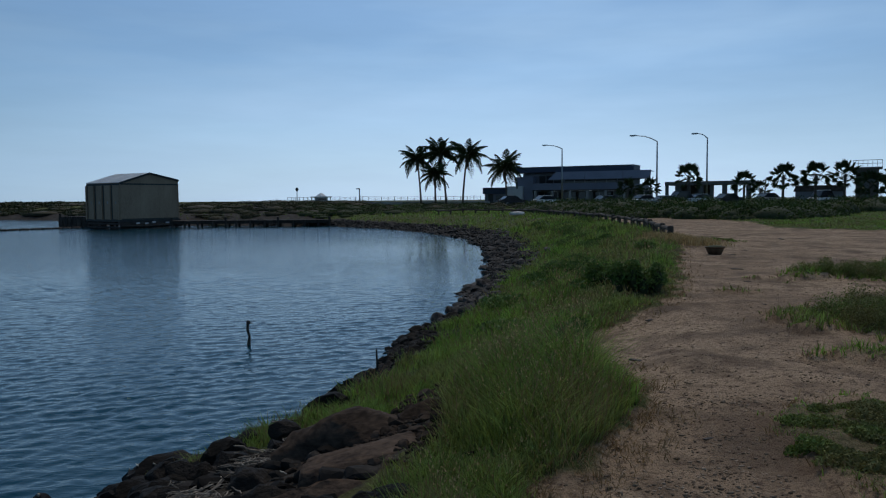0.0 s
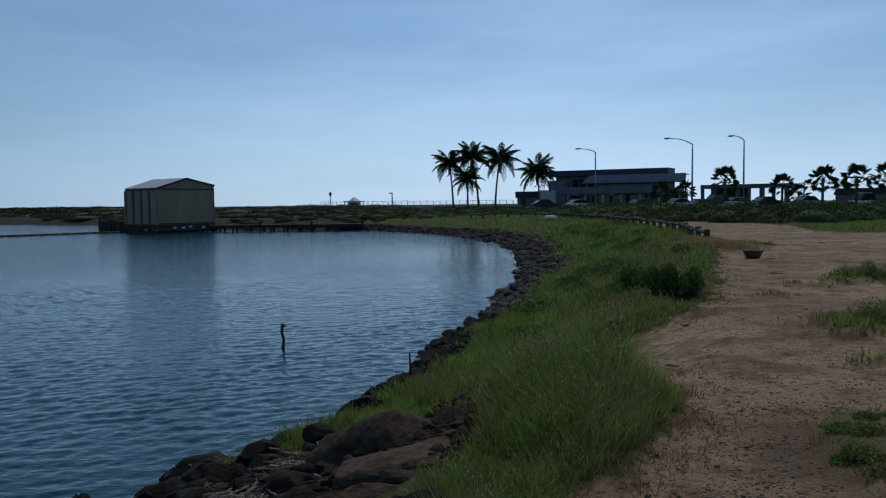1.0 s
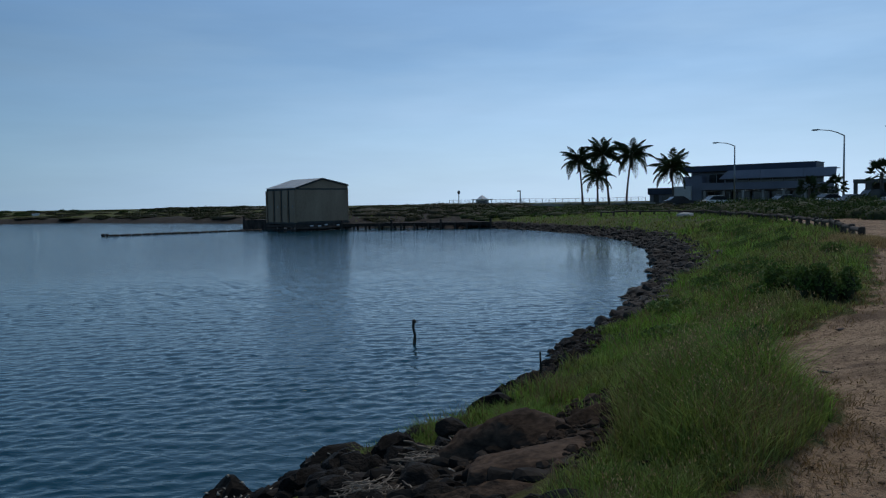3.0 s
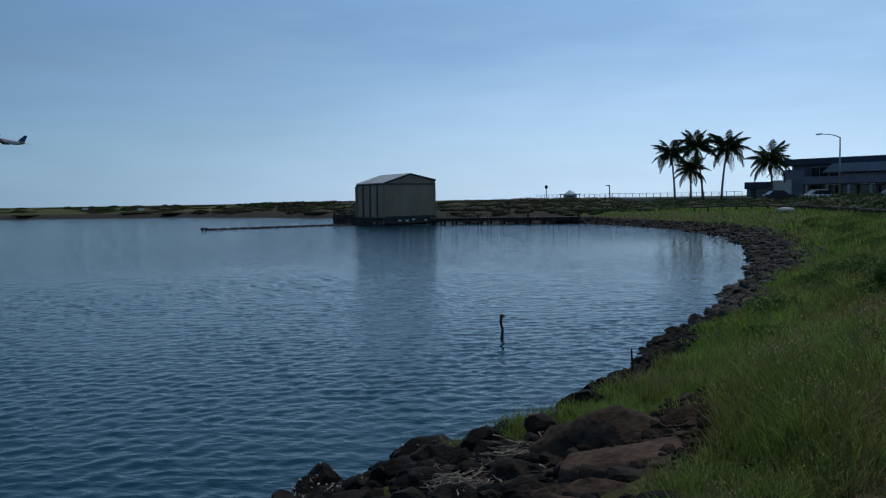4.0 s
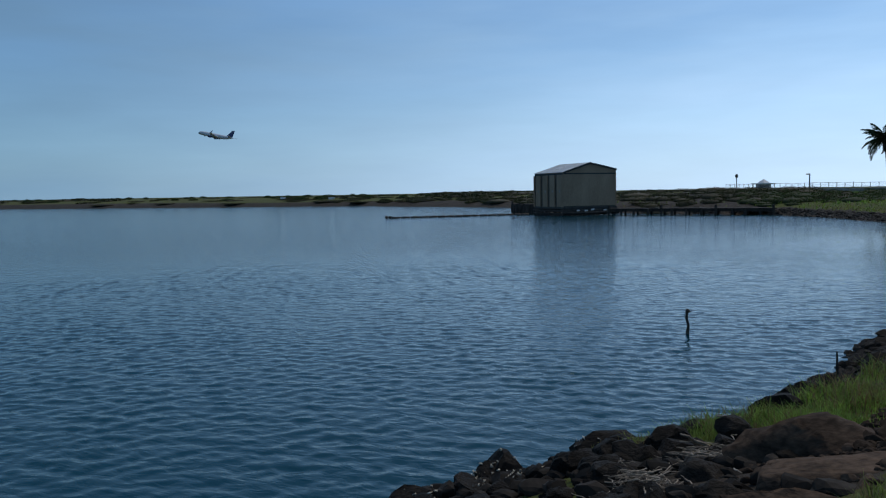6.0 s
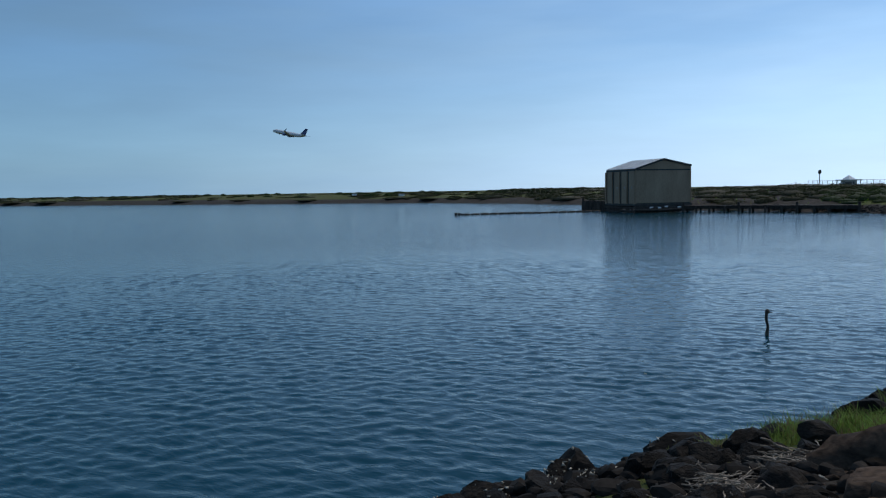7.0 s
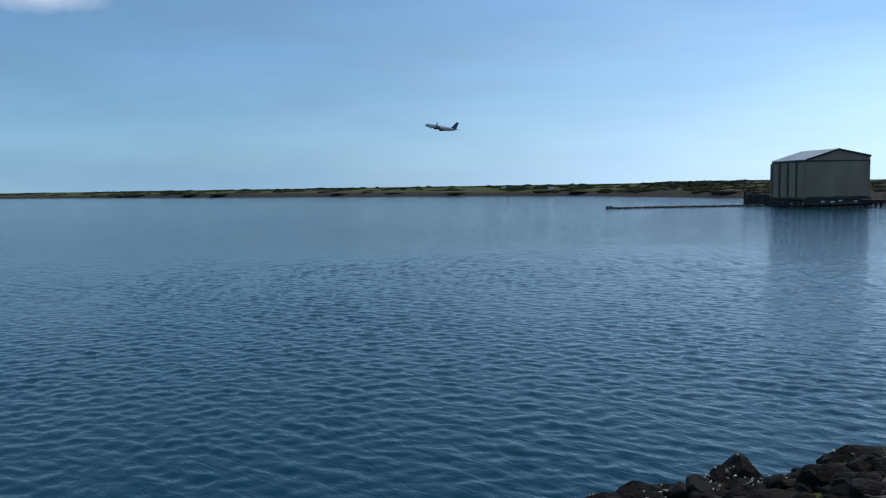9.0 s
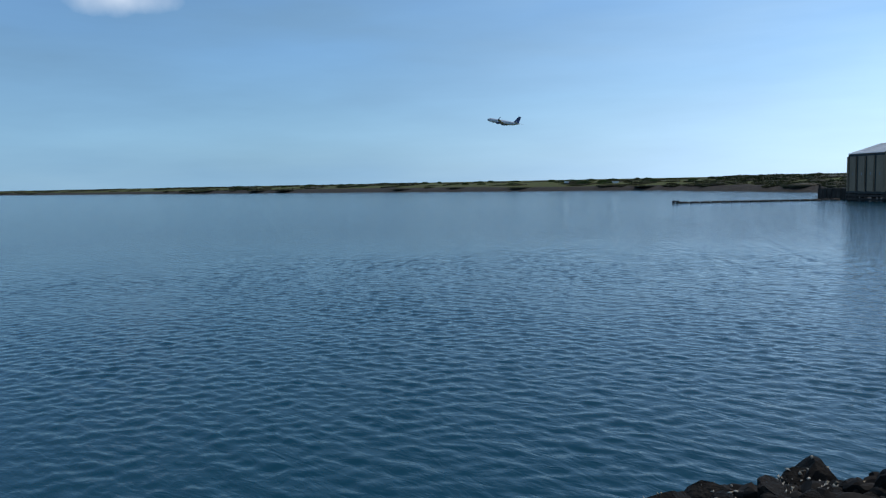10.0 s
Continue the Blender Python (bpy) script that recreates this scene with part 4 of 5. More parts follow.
tagged(new("ledge_rubble", soup("ledge_rubble", np.vstack(V), np.vstack(F), M["ledge_clod"], False)), "brown clods and broken stone on the bare ledge", "stones", kind="stuff")

# white barnacles and shell bits on the wet rocks
r = np.random.default_rng(21)
V, F = [], []
shells = [w for w in PLACED if w[0].parent == revetment][:4] + [w for w in PLACED if w[0].parent == revetment and w[1].translation.y < 8.6 and w[1].translation.z < -1.1][4:60]
for k, (ob, m) in enumerate(shells):
    top = [m @ v.co for v in ob.data.vertices if (m.to_3x3() @ v.normal).normalized().z > 0.1]
    middle = top[r.integers(len(top))]
    if k >= 4 and len(top) < 8:
        continue
    near_by = [c for c in top if (c - middle).length < (0.3 if k < 4 else 0.24)]
    for c in near_by[::2]:
        F.append(np.array(((0, 1, 2), (0, 2, 3), (0, 3, 1), (1, 3, 2))) + len(V) * 4)
        V.append(np.array(c) + r.normal(0, 0.015, (4, 3)))
tagged(new("barnacles", soup("barnacles", np.vstack(V), np.vstack(F), M["barnacle"])), "white barnacle crust on wet rocks", "barnacles", kind="stuff")

# driftwood caught between the rocks
def rock_top(x, y):
    """The height of what lies uppermost on the bank."""
    best = ground_z(x, y)
    for _, m in PLACED:
        c, s = m.translation, m.to_scale()
        e = math.hypot(x - c.x, y - c.y) / (0.75 * (s.x + s.y) / 2)
        if e < 1:
            best = max(best, c.z + 0.75 * s.z * math.sqrt(1 - e * e))
    return best


drift = thing("driftwood_pile", 0, 0, 0, 0, "bleached driftwood sticks caught between the rocks", "driftwood")
r = random.Random(5)
sticks = []
for k in range(6):
    n, pts = 6, []
    for q_ in range(n):
        pts.append((r.uniform(-0.02, 0.02), r.uniform(-0.02, 0.02), q_ / (n - 1) - 0.5))
    sticks.append(mesh_of("stick", tubed(pts, [0.022, 0.024, 0.022, 0.019, 0.015, 0.009], 6), M["drift"]))
for k in range(330):
    u = r.random()
    x, y = -0.95 + 0.6 * u * u + r.gauss(0, 0.15), 5.2 + 2.25 * u * u + r.gauss(0, 0.16)
    ob = part("stick", sticks[k % 6], None, drift)
    long = r.uniform(0.04, 0.22) * (1.7 if k < 6 else 1)
    ob.matrix_local = pose(x, y, rock_top(x, y) + r.uniform(0.0, 0.06), 90 + r.uniform(-16, 16), 0, r.gauss(-40, 65)) @ Matrix.Diagonal((0.14 + long * 0.45, 0.14 + long * 0.45, long, 1))
part("stick", sticks[0], None, drift).matrix_local = pose(-0.62, 7.35, -0.80, 60, 0, -35) @ Matrix.Diagonal((0.9, 0.9, 0.62, 1))
part("stick", sticks[2], None, drift).matrix_local = pose(-0.10, 9.0, -1.0, 82, 0, -60) @ Matrix.Diagonal((0.8, 0.8, 1.0, 1))

# stakes in the water and on the rocks
sx, sy = polar(5.13, 17.35)
stake = thing("water_stake", sx, sy, WATER, 0, "crooked dark stake with a tangled knot standing in water", "stake")
part("shaft", tubed(((0, 0, -0.8), (0.01, 0, 0.02), (0.03, 0, 0.2), (-0.01, 0, 0.34), (0.0, 0, 0.5)), (0.045, 0.04, 0.028, 0.03, 0.03), 8), M["dark_wood"], stake, smooth=True)
part("knot", rock_mesh("knot", 77, 2, M["dark_wood"], 0.5), None, stake, at=Matrix.Translation((0.005, 0, 0.51)) @ Matrix.Diagonal((0.06, 0.05, 0.075, 1)))
part("lump", rock_mesh("lump", 78, 2, M["dark_wood"], 0.5), None, stake, at=Matrix.Translation((0.015, 0, 0.06)) @ Matrix.Diagonal((0.05, 0.05, 0.09, 1)))
part("twig", tubed(((0, 0, 0.47), (0.07, 0, 0.5), (0.12, 0, 0.49)), (0.014, 0.012, 0.006), 6), M["dark_wood"], stake)
part("twig", tubed(((0, 0, 0.42), (-0.05, 0, 0.36)), (0.014, 0.006), 6), M["dark_wood"], stake)
sx, sy = polar(-4.4, 12.55)
stick = thing("shore_stick", sx, sy, ground_z(sx, sy), 0, "thin dark stick standing upright among shore rocks", "stick")
part("shaft", tubed(((0, 0, -0.2), (0.01, 0, 0.25), (0.0, 0, 0.5)), (0.022, 0.02, 0.014), 6), M["dark_wood"], stick)


def blades(x, y, z, tall, wide, lean, seed):
    """Bent grass blades, three triangles each."""
    r = np.random.default_rng(seed)
    n = len(x)
    a, b = r.uniform(0, 2 * np.pi, n), r.uniform(0, 2 * np.pi, n)
    side = np.stack([np.cos(a), np.sin(a), np.zeros(n)], -1) * (wide / 2)[:, None]
    tip = np.stack([np.cos(b), np.sin(b), np.zeros(n)], -1) * (lean * tall)[:, None]
    root = np.stack([x, y, z - 0.03], -1)
    up = np.stack([np.zeros(n), np.zeros(n), tall], -1)
    mid = root + up * 0.6 + tip * 0.35
    v = np.stack([root - side, root + side, mid - side * 0.75, mid + side * 0.75, root + up * r.uniform(0.85, 1.0, n)[:, None] + tip], 1).reshape(-1, 3)
    k = (np.arange(n) * 5)[:, None, None]
    f = (np.array([(0, 1, 3), (0, 3, 2), (2, 3, 4)])[None] + k).reshape(-1, 3)
    return v, f


def meadow(n, near, far, seed, az=(-43, 24)):
    """Places over the grassy ground, thinning with distance."""
    r = np.random.default_rng(seed)
    d = np.exp(r.uniform(math.log(near), math.log(far), n))
    a = np.radians(r.uniform(*az, n))
    x, y = -d * np.sin(a), d * np.cos(a)
    s = shore_distance(x, y) / (1 + 0.6 * step(y, 18, 40))
    keep = (s > 1.0 + 0.3 * ripple(x, y, 1.3, 8) + 0.35 * step(y, 20, 34)) & (sandy(x, y) < 0.42 + 0.25 * r.random(n))
    keep &= ~((s < 3.2 + 0.3 * ripple(x, y, 0.7, 10)) & (y < 7.9 + 0.3 * ripple(x, y, 0.5, 14)))
    keep &= ~((x < 0.42 + 0.1 * ripple(x, y, 0.5, 18)) & (y < 7.0))
    for b_ in BOULDERS:
        c, s_ = math.cos(radians(b_[6])), math.sin(radians(b_[6]))
        u, w = (x - b_[0]) * c + (y - b_[1]) * s_, (y - b_[1]) * c - (x - b_[0]) * s_
        keep &= np.hypot(u / b_[3], w / b_[4]) > 0.92
    keep &= ~(inside(DIRT, x, y) & (x + y < 12) & (r.random(n) < np.where(x + y < 10, np.where(x > 2.9, 0.72, 0.96), 0.6)))
    # bare slope round the boulders
    keep &= ~((np.hypot((x - 0.05) / 1.0, (y - 6.0) / 1.3) < 1 + 0.15 * ripple(x, y, 0.5, 9)) & (r.random(n) > 0.10))
    keep &= ~((far_from(LEDGE, x, y) / 0.42 < 1 + 0.2 * ripple(x, y, 0.5, 72)) & (r.random(n) > 0.15))
    side = np.interp(y, (4.1, 4.8, 5.4, 6.8, 7.8), (0.5, 0.66, 0.9, 1.5, 1.75)) + 0.1 * ripple(x, y, 0.5, 73)
    keep &= ~((x < side) & (x > 0.3) & (y < 6.4 + 0.75 * x) & (r.random(n) > np.where(y < 5.3, 0.45, 0.06)))
    keep &= (d < 60) | (r.random(n) < 0.55)
    # bare ground behind the pier
    keep &= ~((y > 93) & (x < 4 + 3 * ripple(x, y, 9, 71)) & (r.random(n) > 0.08))
    return x[keep], y[keep], d[keep], r


def tallness(x, y):
    """How high the grass grows over the plan."""
    t = 0.20 + (0.09 + 0.05 * step(y, 7.5, 10)) * ripple(x, y, 2.2, 31) + 0.05 * ripple(x, y, 0.7, 32)
    tuft = np.exp(-(((x - 1.75) / 0.75) ** 2 + ((y - 5.6) / 1.5) ** 2) ** 2)
    t = t + 0.14 * np.exp(-(((x - 2.3) / 0.6) ** 2 + ((y - 7.0) / 0.8) ** 2))
    t = t + 0.30 * tuft + 0.10 * np.exp(-(((x - 3.2) / 1.2) ** 2 + ((y - 9.6) / 1.3) ** 2))
    dirt_far = far_from(DIRT, x, y, True)
    t = t * (1 - 0.6 * step(x, 21, 24))
    return np.clip(t, 0.08, 0.7) * np.where(inside(DIRT, x, y), np.where(x + y < 10, 0.22, 0.5), 1.0) * (0.55 + 0.45 * step(dirt_far, 0.05, 0.5))


x, y, d, r = meadow(680000, 2.6, 135, 41)
h = tallness(x, y) * r.uniform(0.3, 1.15, len(x)) * (1 + 0.3 * step(d, 20, 50))
v, f = blades(x, y, height(x, y), h, 0.0028 + 0.0010 * d * r.uniform(0.7, 1.4, len(x)), r.uniform(0.15, 1.0, len(x)), 1)
tagged(new("bank_grass", soup("bank_grass", v, f, M["grass"])), "long green grass covering the bank", "grass", kind="stuff")
x, y, d, r = meadow(115000, 2.6, 60, 43)
keep = ripple(x, y, 2.6, 44) + r.normal(0, 0.5, len(x)) + 0.6 * np.exp(-(((x - 2.5) / 0.8) ** 2 + ((y - 7.4) / 1.6) ** 2)) > 0.15
x, y, d = x[keep], y[keep], d[keep]
h = tallness(x, y) * r.uniform(0.7, 1.3, len(x)) + 0.03
v, f = blades(x, y, height(x, y), h, 0.0015 + 0.0009 * d, r.uniform(0.1, 0.5, len(x)), 2)
tagged(new("dry_grass", soup("dry_grass", v, f, M["dry"])), "dry straw-coloured grass stems and seed heads", "grass", kind="stuff")


# dry litter along the edge of the sand
r = np.random.default_rng(48)
d, a = np.exp(r.uniform(math.log(2.8), math.log(32), 160000)), np.radians(r.uniform(-43, -5, 160000))
x, y = -d * np.sin(a), d * np.cos(a)
e = far_from(DIRT, x, y, True)
s = sandy(x, y)
keep = ((e < 0.55 * r.random(len(x)) ** 1.5) | ((s > 0.1) & (s < 0.75) & (r.random(len(x)) < 0.5))) & (r.random(len(x)) < 0.5 + 0.5 * ripple(x, y, 0.6, 49))
x, y, d = x[keep], y[keep], d[keep]
v, f = blades(x, y, height(x, y), r.uniform(0.02, 0.11, len(x)), 0.0025 + 0.0011 * d, r.uniform(0.4, 1.6, len(x)), 3)
tagged(new("dry_litter", soup("dry_litter", v, f, M["dry"])), "short dry grass litter at the edge of sand", "grass", kind="stuff")


def seed_heads():
    x, y, d, r = meadow(95000, 2.8, 24, 47)
    top = tallness(x, y) + r.normal(0, 0.1, len(x)) > 0.25 + 0.14 * ripple(x, y, 1.2, 46)
    top &= (x > 0.6) & (shore_distance(x, y) > 2.6)
    x, y, d = x[top], y[top], d[top]
    n = len(x)
    c = np.stack([x, y, height(x, y) + tallness(x, y) * r.uniform(0.7, 1.25, n)], -1)
    a = r.normal(0, 0.35, (n, 3)) + (0, 0, 1)
    s = (0.005 + 0.0010 * d)[:, None]
    side = r.normal(0, 1, (n, 3)) * s * 0.28
    v = np.stack([c - side, c + side, c + a * s * 1.6], 1).reshape(-1, 3)
    tagged(new("seed_heads", soup("seed_heads", v, np.arange(3 * n).reshape(-1, 3), M["seed"])), "pale seed heads on the grass stems", "grass", kind="stuff")


seed_heads()


def leaves(blobs, n, size, seed, shell=0.55):
    """Small folded leaves through a set of ellipsoids (rows of x, y, z, rx, ry, rz)."""
    r = np.random.default_rng(seed)
    b_ = np.asarray(blobs, float)[r.integers(0, len(blobs), n)]
    u = r.normal(0, 1, (n, 3))
    u /= np.linalg.norm(u, axis=1)[:, None]
    u[:, 2] = np.abs(u[:, 2]) * 1.1 - 0.1
    c = b_[:, :3] + u * b_[:, 3:] * (shell + (1.08 - shell) * r.random((n, 1)) ** 0.6)
    a, t = r.normal(0, 1, (n, 3)), r.normal(0, 1, (n, 3))
    a /= np.linalg.norm(a, axis=1)[:, None]
    t = np.cross(a, t)
    t /= np.linalg.norm(t, axis=1)[:, None]
    s = (size * r.uniform(0.6, 1.4, n))[:, None]
    fold = np.cross(a, t) * s * 0.15
    v = np.stack([c - a * s * 0.5, c + t * s * 0.26 + fold, c + a * s * 0.5, c - t * s * 0.26 + fold], 1).reshape(-1, 3)
    k = (np.arange(n) * 4)[:, None, None]
    return v, (np.array([(0, 1, 2), (0, 2, 3)])[None] + k).reshape(-1, 3)


# dark solid blobs that stand in for the shade between the leaves
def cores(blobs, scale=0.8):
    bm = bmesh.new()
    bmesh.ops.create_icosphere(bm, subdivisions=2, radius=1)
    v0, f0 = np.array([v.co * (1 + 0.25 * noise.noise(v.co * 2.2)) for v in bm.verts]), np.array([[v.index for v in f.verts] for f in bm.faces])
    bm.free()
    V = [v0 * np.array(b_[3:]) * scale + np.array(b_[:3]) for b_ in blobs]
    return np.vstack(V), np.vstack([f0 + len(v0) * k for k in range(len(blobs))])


def shrubbery(name, blobs, n, size, seed, label, mat="shrub"):
    t = thing(name, 0, 0, 0, 0, label, "shrubs", kind="stuff")
    v, f = leaves(blobs, n, size, seed)
    part("foliage", soup("foliage", v, f, M[mat]), None, t)
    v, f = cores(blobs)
    part("inside", soup("inside", v, f, M["dry_shade" if mat == "far_shrub" else "shrub_shade_soil"], True), None, t)
    return t


# weeds: the dark bush at the edge of the sand, the low islands, small plants
def bush_at(x, y, w, tall, n, size, label, name="bush"):
    g = ground_z(x, y)
    r = random.Random(int(x * 100 + y * 10))
    blobs = [(r.gauss(0, w * 0.32), r.gauss(0, w * 0.25), tall * r.uniform(0.2, 0.5), w * r.uniform(0.14, 0.36), w * r.uniform(0.14, 0.34), tall * r.uniform(0.3, 0.65)) for _ in range(14)]
    t = thing(name, x, y, g, 0, label, "bush")
    v, f = leaves(blobs, n, size, int(x * 10))
    part("foliage", soup("foliage", v, f, M["weed"]), None, t)
    # dark filling in place of the shade within the bush
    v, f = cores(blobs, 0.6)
    part("shade_core", soup("shade_core", v, f, M["shrub_shade_soil"], True), None, t)


bush_at(5.45, 12.0, 0.58, 0.58, 5200, 0.06, "dark green leafy bush at the edge of the sand")
bush_at(5.6, 14.2, 0.5, 0.5, 3000, 0.065, "dark green leafy bush in the bank grass")
bush_at(3.3, 9.6, 0.5, 0.28, 2600, 0.04, "low green weed bush in the bank grass")

r = np.random.default_rng(52)
blobs = []
for cx, cy, a, b_, turn in ISLANDS:
    c, s_ = math.cos(radians(turn)), math.sin(radians(turn))
    if a < 0.9:
        continue
    for _ in range(int((14 + 30 * a * b_) * (2 if a < 1.5 else 1))):
        q_, w = r.uniform(0, 6.28), math.sqrt(r.random()) * 0.85
        u, w2 = a * w * math.cos(q_), b_ * w * math.sin(q_)
        x, y = cx + u * c - w2 * s_, cy + u * s_ + w2 * c
        if a < 1.0 and float(ripple(np.array([x]), np.array([y]), 0.55, 57)[0]) < -0.45 + 0.3 * w:
            continue
        tall = r.uniform(0.05, 0.13) * (2.6 if a > 1.6 else 0.55)
        blobs.append((x, y, ground_z(x, y), *(r.uniform(0.14, 0.3, 2) * (1 if a > 1.5 else 0.6)), tall))
v, f = leaves(blobs, 160000, 0.026, 53, 0.2)
tagged(new("low_weeds", soup("low_weeds", v, f, M["weed_low"])), "low green weeds growing in patches on sand", "weeds", kind="stuff")

# bark and dry scraps on the sand
r = random.Random(63)
for x, y in ((8.0, 13.1), (11.3, 19.4), (5.0, 11.0), (22.8, 30.2), (14.2, 23.0), (4.6, 9.9), (12.6, 20.8), (3.3, 7.4), (6.6, 10.3), (9.4, 15.8), (17.5, 26.5), (2.6, 4.6)):
    bm = bmesh.new()
    box(bm, (-0.16, -0.05, 0), (0.16, 0.05, 0.03), 0.012)
    for v in bm.verts:
        v.co += Vector((0, 0.03 * math.sin(v.co.x * 14 + x), 0.015 * math.cos(v.co.x * 9 + y)))
    ob = new("bark_scrap", mesh_of("bark_scrap", bm, M["log"]))
    k = r.uniform(0.18, 0.45) * (1 + 0.05 * math.hypot(x, y))
    ob.matrix_world = pose(x, y, ground_z(x, y), 0, 0, r.uniform(0, 360)) @ Matrix.Diagonal((k, k, k * 0.7, 1))
    tagged(ob, "dark curled scrap of bark on the sand", "bark", "bark scraps on the sand")

# stones and clods on the sand
r = np.random.default_rng(61)
n = 26000
d, a = np.exp(r.uniform(math.log(3), math.log(26), n)), np.radians(r.uniform(-43, -8, n))
x, y = -d * np.sin(a), d * np.cos(a)
ok = (sandy(x, y) > 0.6) & (r.random(n) < 0.45 + 0.5 * ripple(x, y, 1.6, 62))
x, y, d = x[ok], y[ok], d[ok]
z = height(x, y)
V, F, count = [], [], 0
for k in range(len(x)):
    v, f = base[k % 6][0], base[k % 6][1]
    s = min(0.026, 0.003 + abs(r.normal(0, 0.0048)))
    V.append(v * (s * r.uniform(0.8, 1.6), s, s * 0.6) + (x[k], y[k], z[k] + s * 0.2))
    F.append(f + count)
    count += len(v)
tagged(new("pebbles", soup("pebbles", np.vstack(V), np.vstack(F), M["pebble"])), "loose brown pebbles and clods on sand", "pebbles", kind="stuff")


# dark clods, thickest where the sand is churned to gravel
r = np.random.default_rng(66)
n = 3400
x, y = r.uniform(0.8, 12, n), r.uniform(3.2, 20, n)
x[:1500], y[:1500] = r.normal(2.75, 0.6, 1500), r.normal(4.75, 0.85, 1500)
ok = sandy(x, y) > 0.75
x, y = x[ok], y[ok]
z = height(x, y)
V, F, count = [], [], 0
for k in range(len(x)):
    v, f = base[k % 6][0], base[k % 6][1]
    s = min(0.022, 0.002 + abs(r.normal(0, 0.0036))) * (0.8 + 0.04 * y[k])
    V.append(v * (s * r.uniform(0.9, 2.0), s, s * 0.55) + (x[k], y[k], z[k] + s * 0.15))
    F.append(f + count)
    count += len(v)
tagged(new("clods", soup("clods", np.vstack(V), np.vstack(F), M["clod"])), "dark clods and gravel strewn on the sand", "clods", kind="stuff")


# ---- trees ----


def frond_mesh(name, length, droop, seed, mat):
    """A feather frond: a bending rib with leaflets hanging off both sides."""
    r = np.random.default_rng(seed)
    n = 26
    V, F = [], []
    ts = np.linspace(0, 1, n)
    rib = np.stack([length * ts * (1 - 0.12 * droop * ts), np.zeros(n), length * (0.22 * ts - droop * 0.55 * ts ** 2.2)], -1)

    def quad(a, b, c, d):
        k = len(V)
        V.extend((a, b, c, d))
        F.extend(((k, k + 1, k + 2), (k, k + 2, k + 3)))

    for i in range(n - 1):
        w = 0.035 * (1 - ts[i]) + 0.008
        quad(rib[i] - (0, w, 0), rib[i] + (0, w, 0), rib[i + 1] + (0, w, 0.0), rib[i + 1] - (0, w, 0))
        quad(rib[i] - (0, 0, w), rib[i] + (0, 0, w), rib[i + 1] + (0, 0, w), rib[i + 1] - (0, 0, w))
    for i in range(3, n):
        long = length * 0.27 * math.sin(math.pi * (0.18 + 0.78 * ts[i])) + 0.12
        for side in (-1, 1):
            for sub in (0, 1):
                p = rib[i] - (sub * length / n * 0.5, 0, 0)
                dirn = np.array([0.62 + r.normal(0, 0.08), side * 0.75, -0.35 - 0.35 * droop + r.normal(0, 0.12)])
                dirn /= np.linalg.norm(dirn)
                w = np.array([0.034, 0, 0.015])
                q_ = p + dirn * long * 0.55
                e = p + dirn * long * r.uniform(0.85, 1.1) + (0, 0, -long * 0.22)
                quad(p - w * 0.6, p + w * 0.6, q_ + w, q_ - w)
                quad(q_ - w, q_ + w, e + w * 0.15, e - w * 0.15)
    return soup(name, V, F, mat)


FRONDS = [frond_mesh("frond", 3.6, dr, 70 + k, M["palm_leaf"]) for k, dr in enumerate((0.75, 1.0, 1.25, 1.5))]
DEAD = frond_mesh("dead_frond", 2.5, 1.6, 79, M["dead_leaf"])


def build_coconut(az, d, lean, top_el, low_az, size, seed):
    """A tall slender palm; it stands at low_az and its head is at az and top_el degrees."""
    r = random.Random(seed)
    bx, by = polar(low_az, d)
    hx, hy = polar(az, d)
    g = ground_z(bx, by)
    tall = 1.6 + d * math.tan(radians(top_el)) - g
    t = thing("coconut_palm", bx, by, g, 0, "tall slender coconut palm with a dark feathery crown", "palm tree", "coconut palms by the fence")
    dx, dy = hx - bx, hy - by
    pts = [(dx * u ** 1.6, dy * u ** 1.6, tall * u) for u in np.linspace(0, 1, 9)]
    part("trunk", tubed(pts, [0.24, 0.19, 0.17, 0.16, 0.15, 0.145, 0.14, 0.14, 0.16], 10), M["palm_trunk"], t, smooth=True)
    crown = part("crown", tubed(((dx, dy, tall - 0.5), (dx, dy, tall + 0.1), (dx, dy, tall + 0.5)), (0.17, 0.26, 0.06), 8), M["palm_trunk"], t)
    for k in range(25):
        young = k / 24
        pitch = 66 - 84 * young + r.uniform(-9, 9)
        m = FRONDS[min(3, int((1 - young) * 0 + young * 3.2 + r.random() * 0.8))]
        s = size * r.uniform(0.85, 1.1)
        part("frond", m, None, crown, at=pose(dx, dy, tall + 0.15, 0, -pitch, k * 137.5 + r.uniform(-14, 14)) @ Matrix.Diagonal((s, s, s, 1)))
    for k in range(3):
        part("dead_frond", DEAD, None, crown, "brown hanging dead frond", at=pose(dx, dy, tall, 0, 62, r.uniform(0, 360)) @ Matrix.Diagonal((0.8 * size, 0.8 * size, 0.8 * size, 1)))
    for k in range(5):
        a = k * 1.3
        part("coconut", rock_mesh("coconut", 300 + k, 1, M["palm_trunk"], 0.1), None, crown, at=Matrix.Translation((dx + 0.28 * math.cos(a), dy + 0.28 * math.sin(a), tall - 0.15)) @ Matrix.Diagonal((0.13, 0.13, 0.16, 1)))
    return t


# head bearing, distance, -, head elevation, foot bearing, size
build_coconut(-7.45, 132, 0, 2.95, -7.7, 0.95, 1)
build_coconut(-9.15, 130, 0, 3.35, -9.6, 1.05, 2)
build_coconut(-8.75, 126, 0, 1.75, -8.8, 0.85, 3)
build_coconut(-11.2, 128, 0, 3.2, -10.85, 1.05, 4)
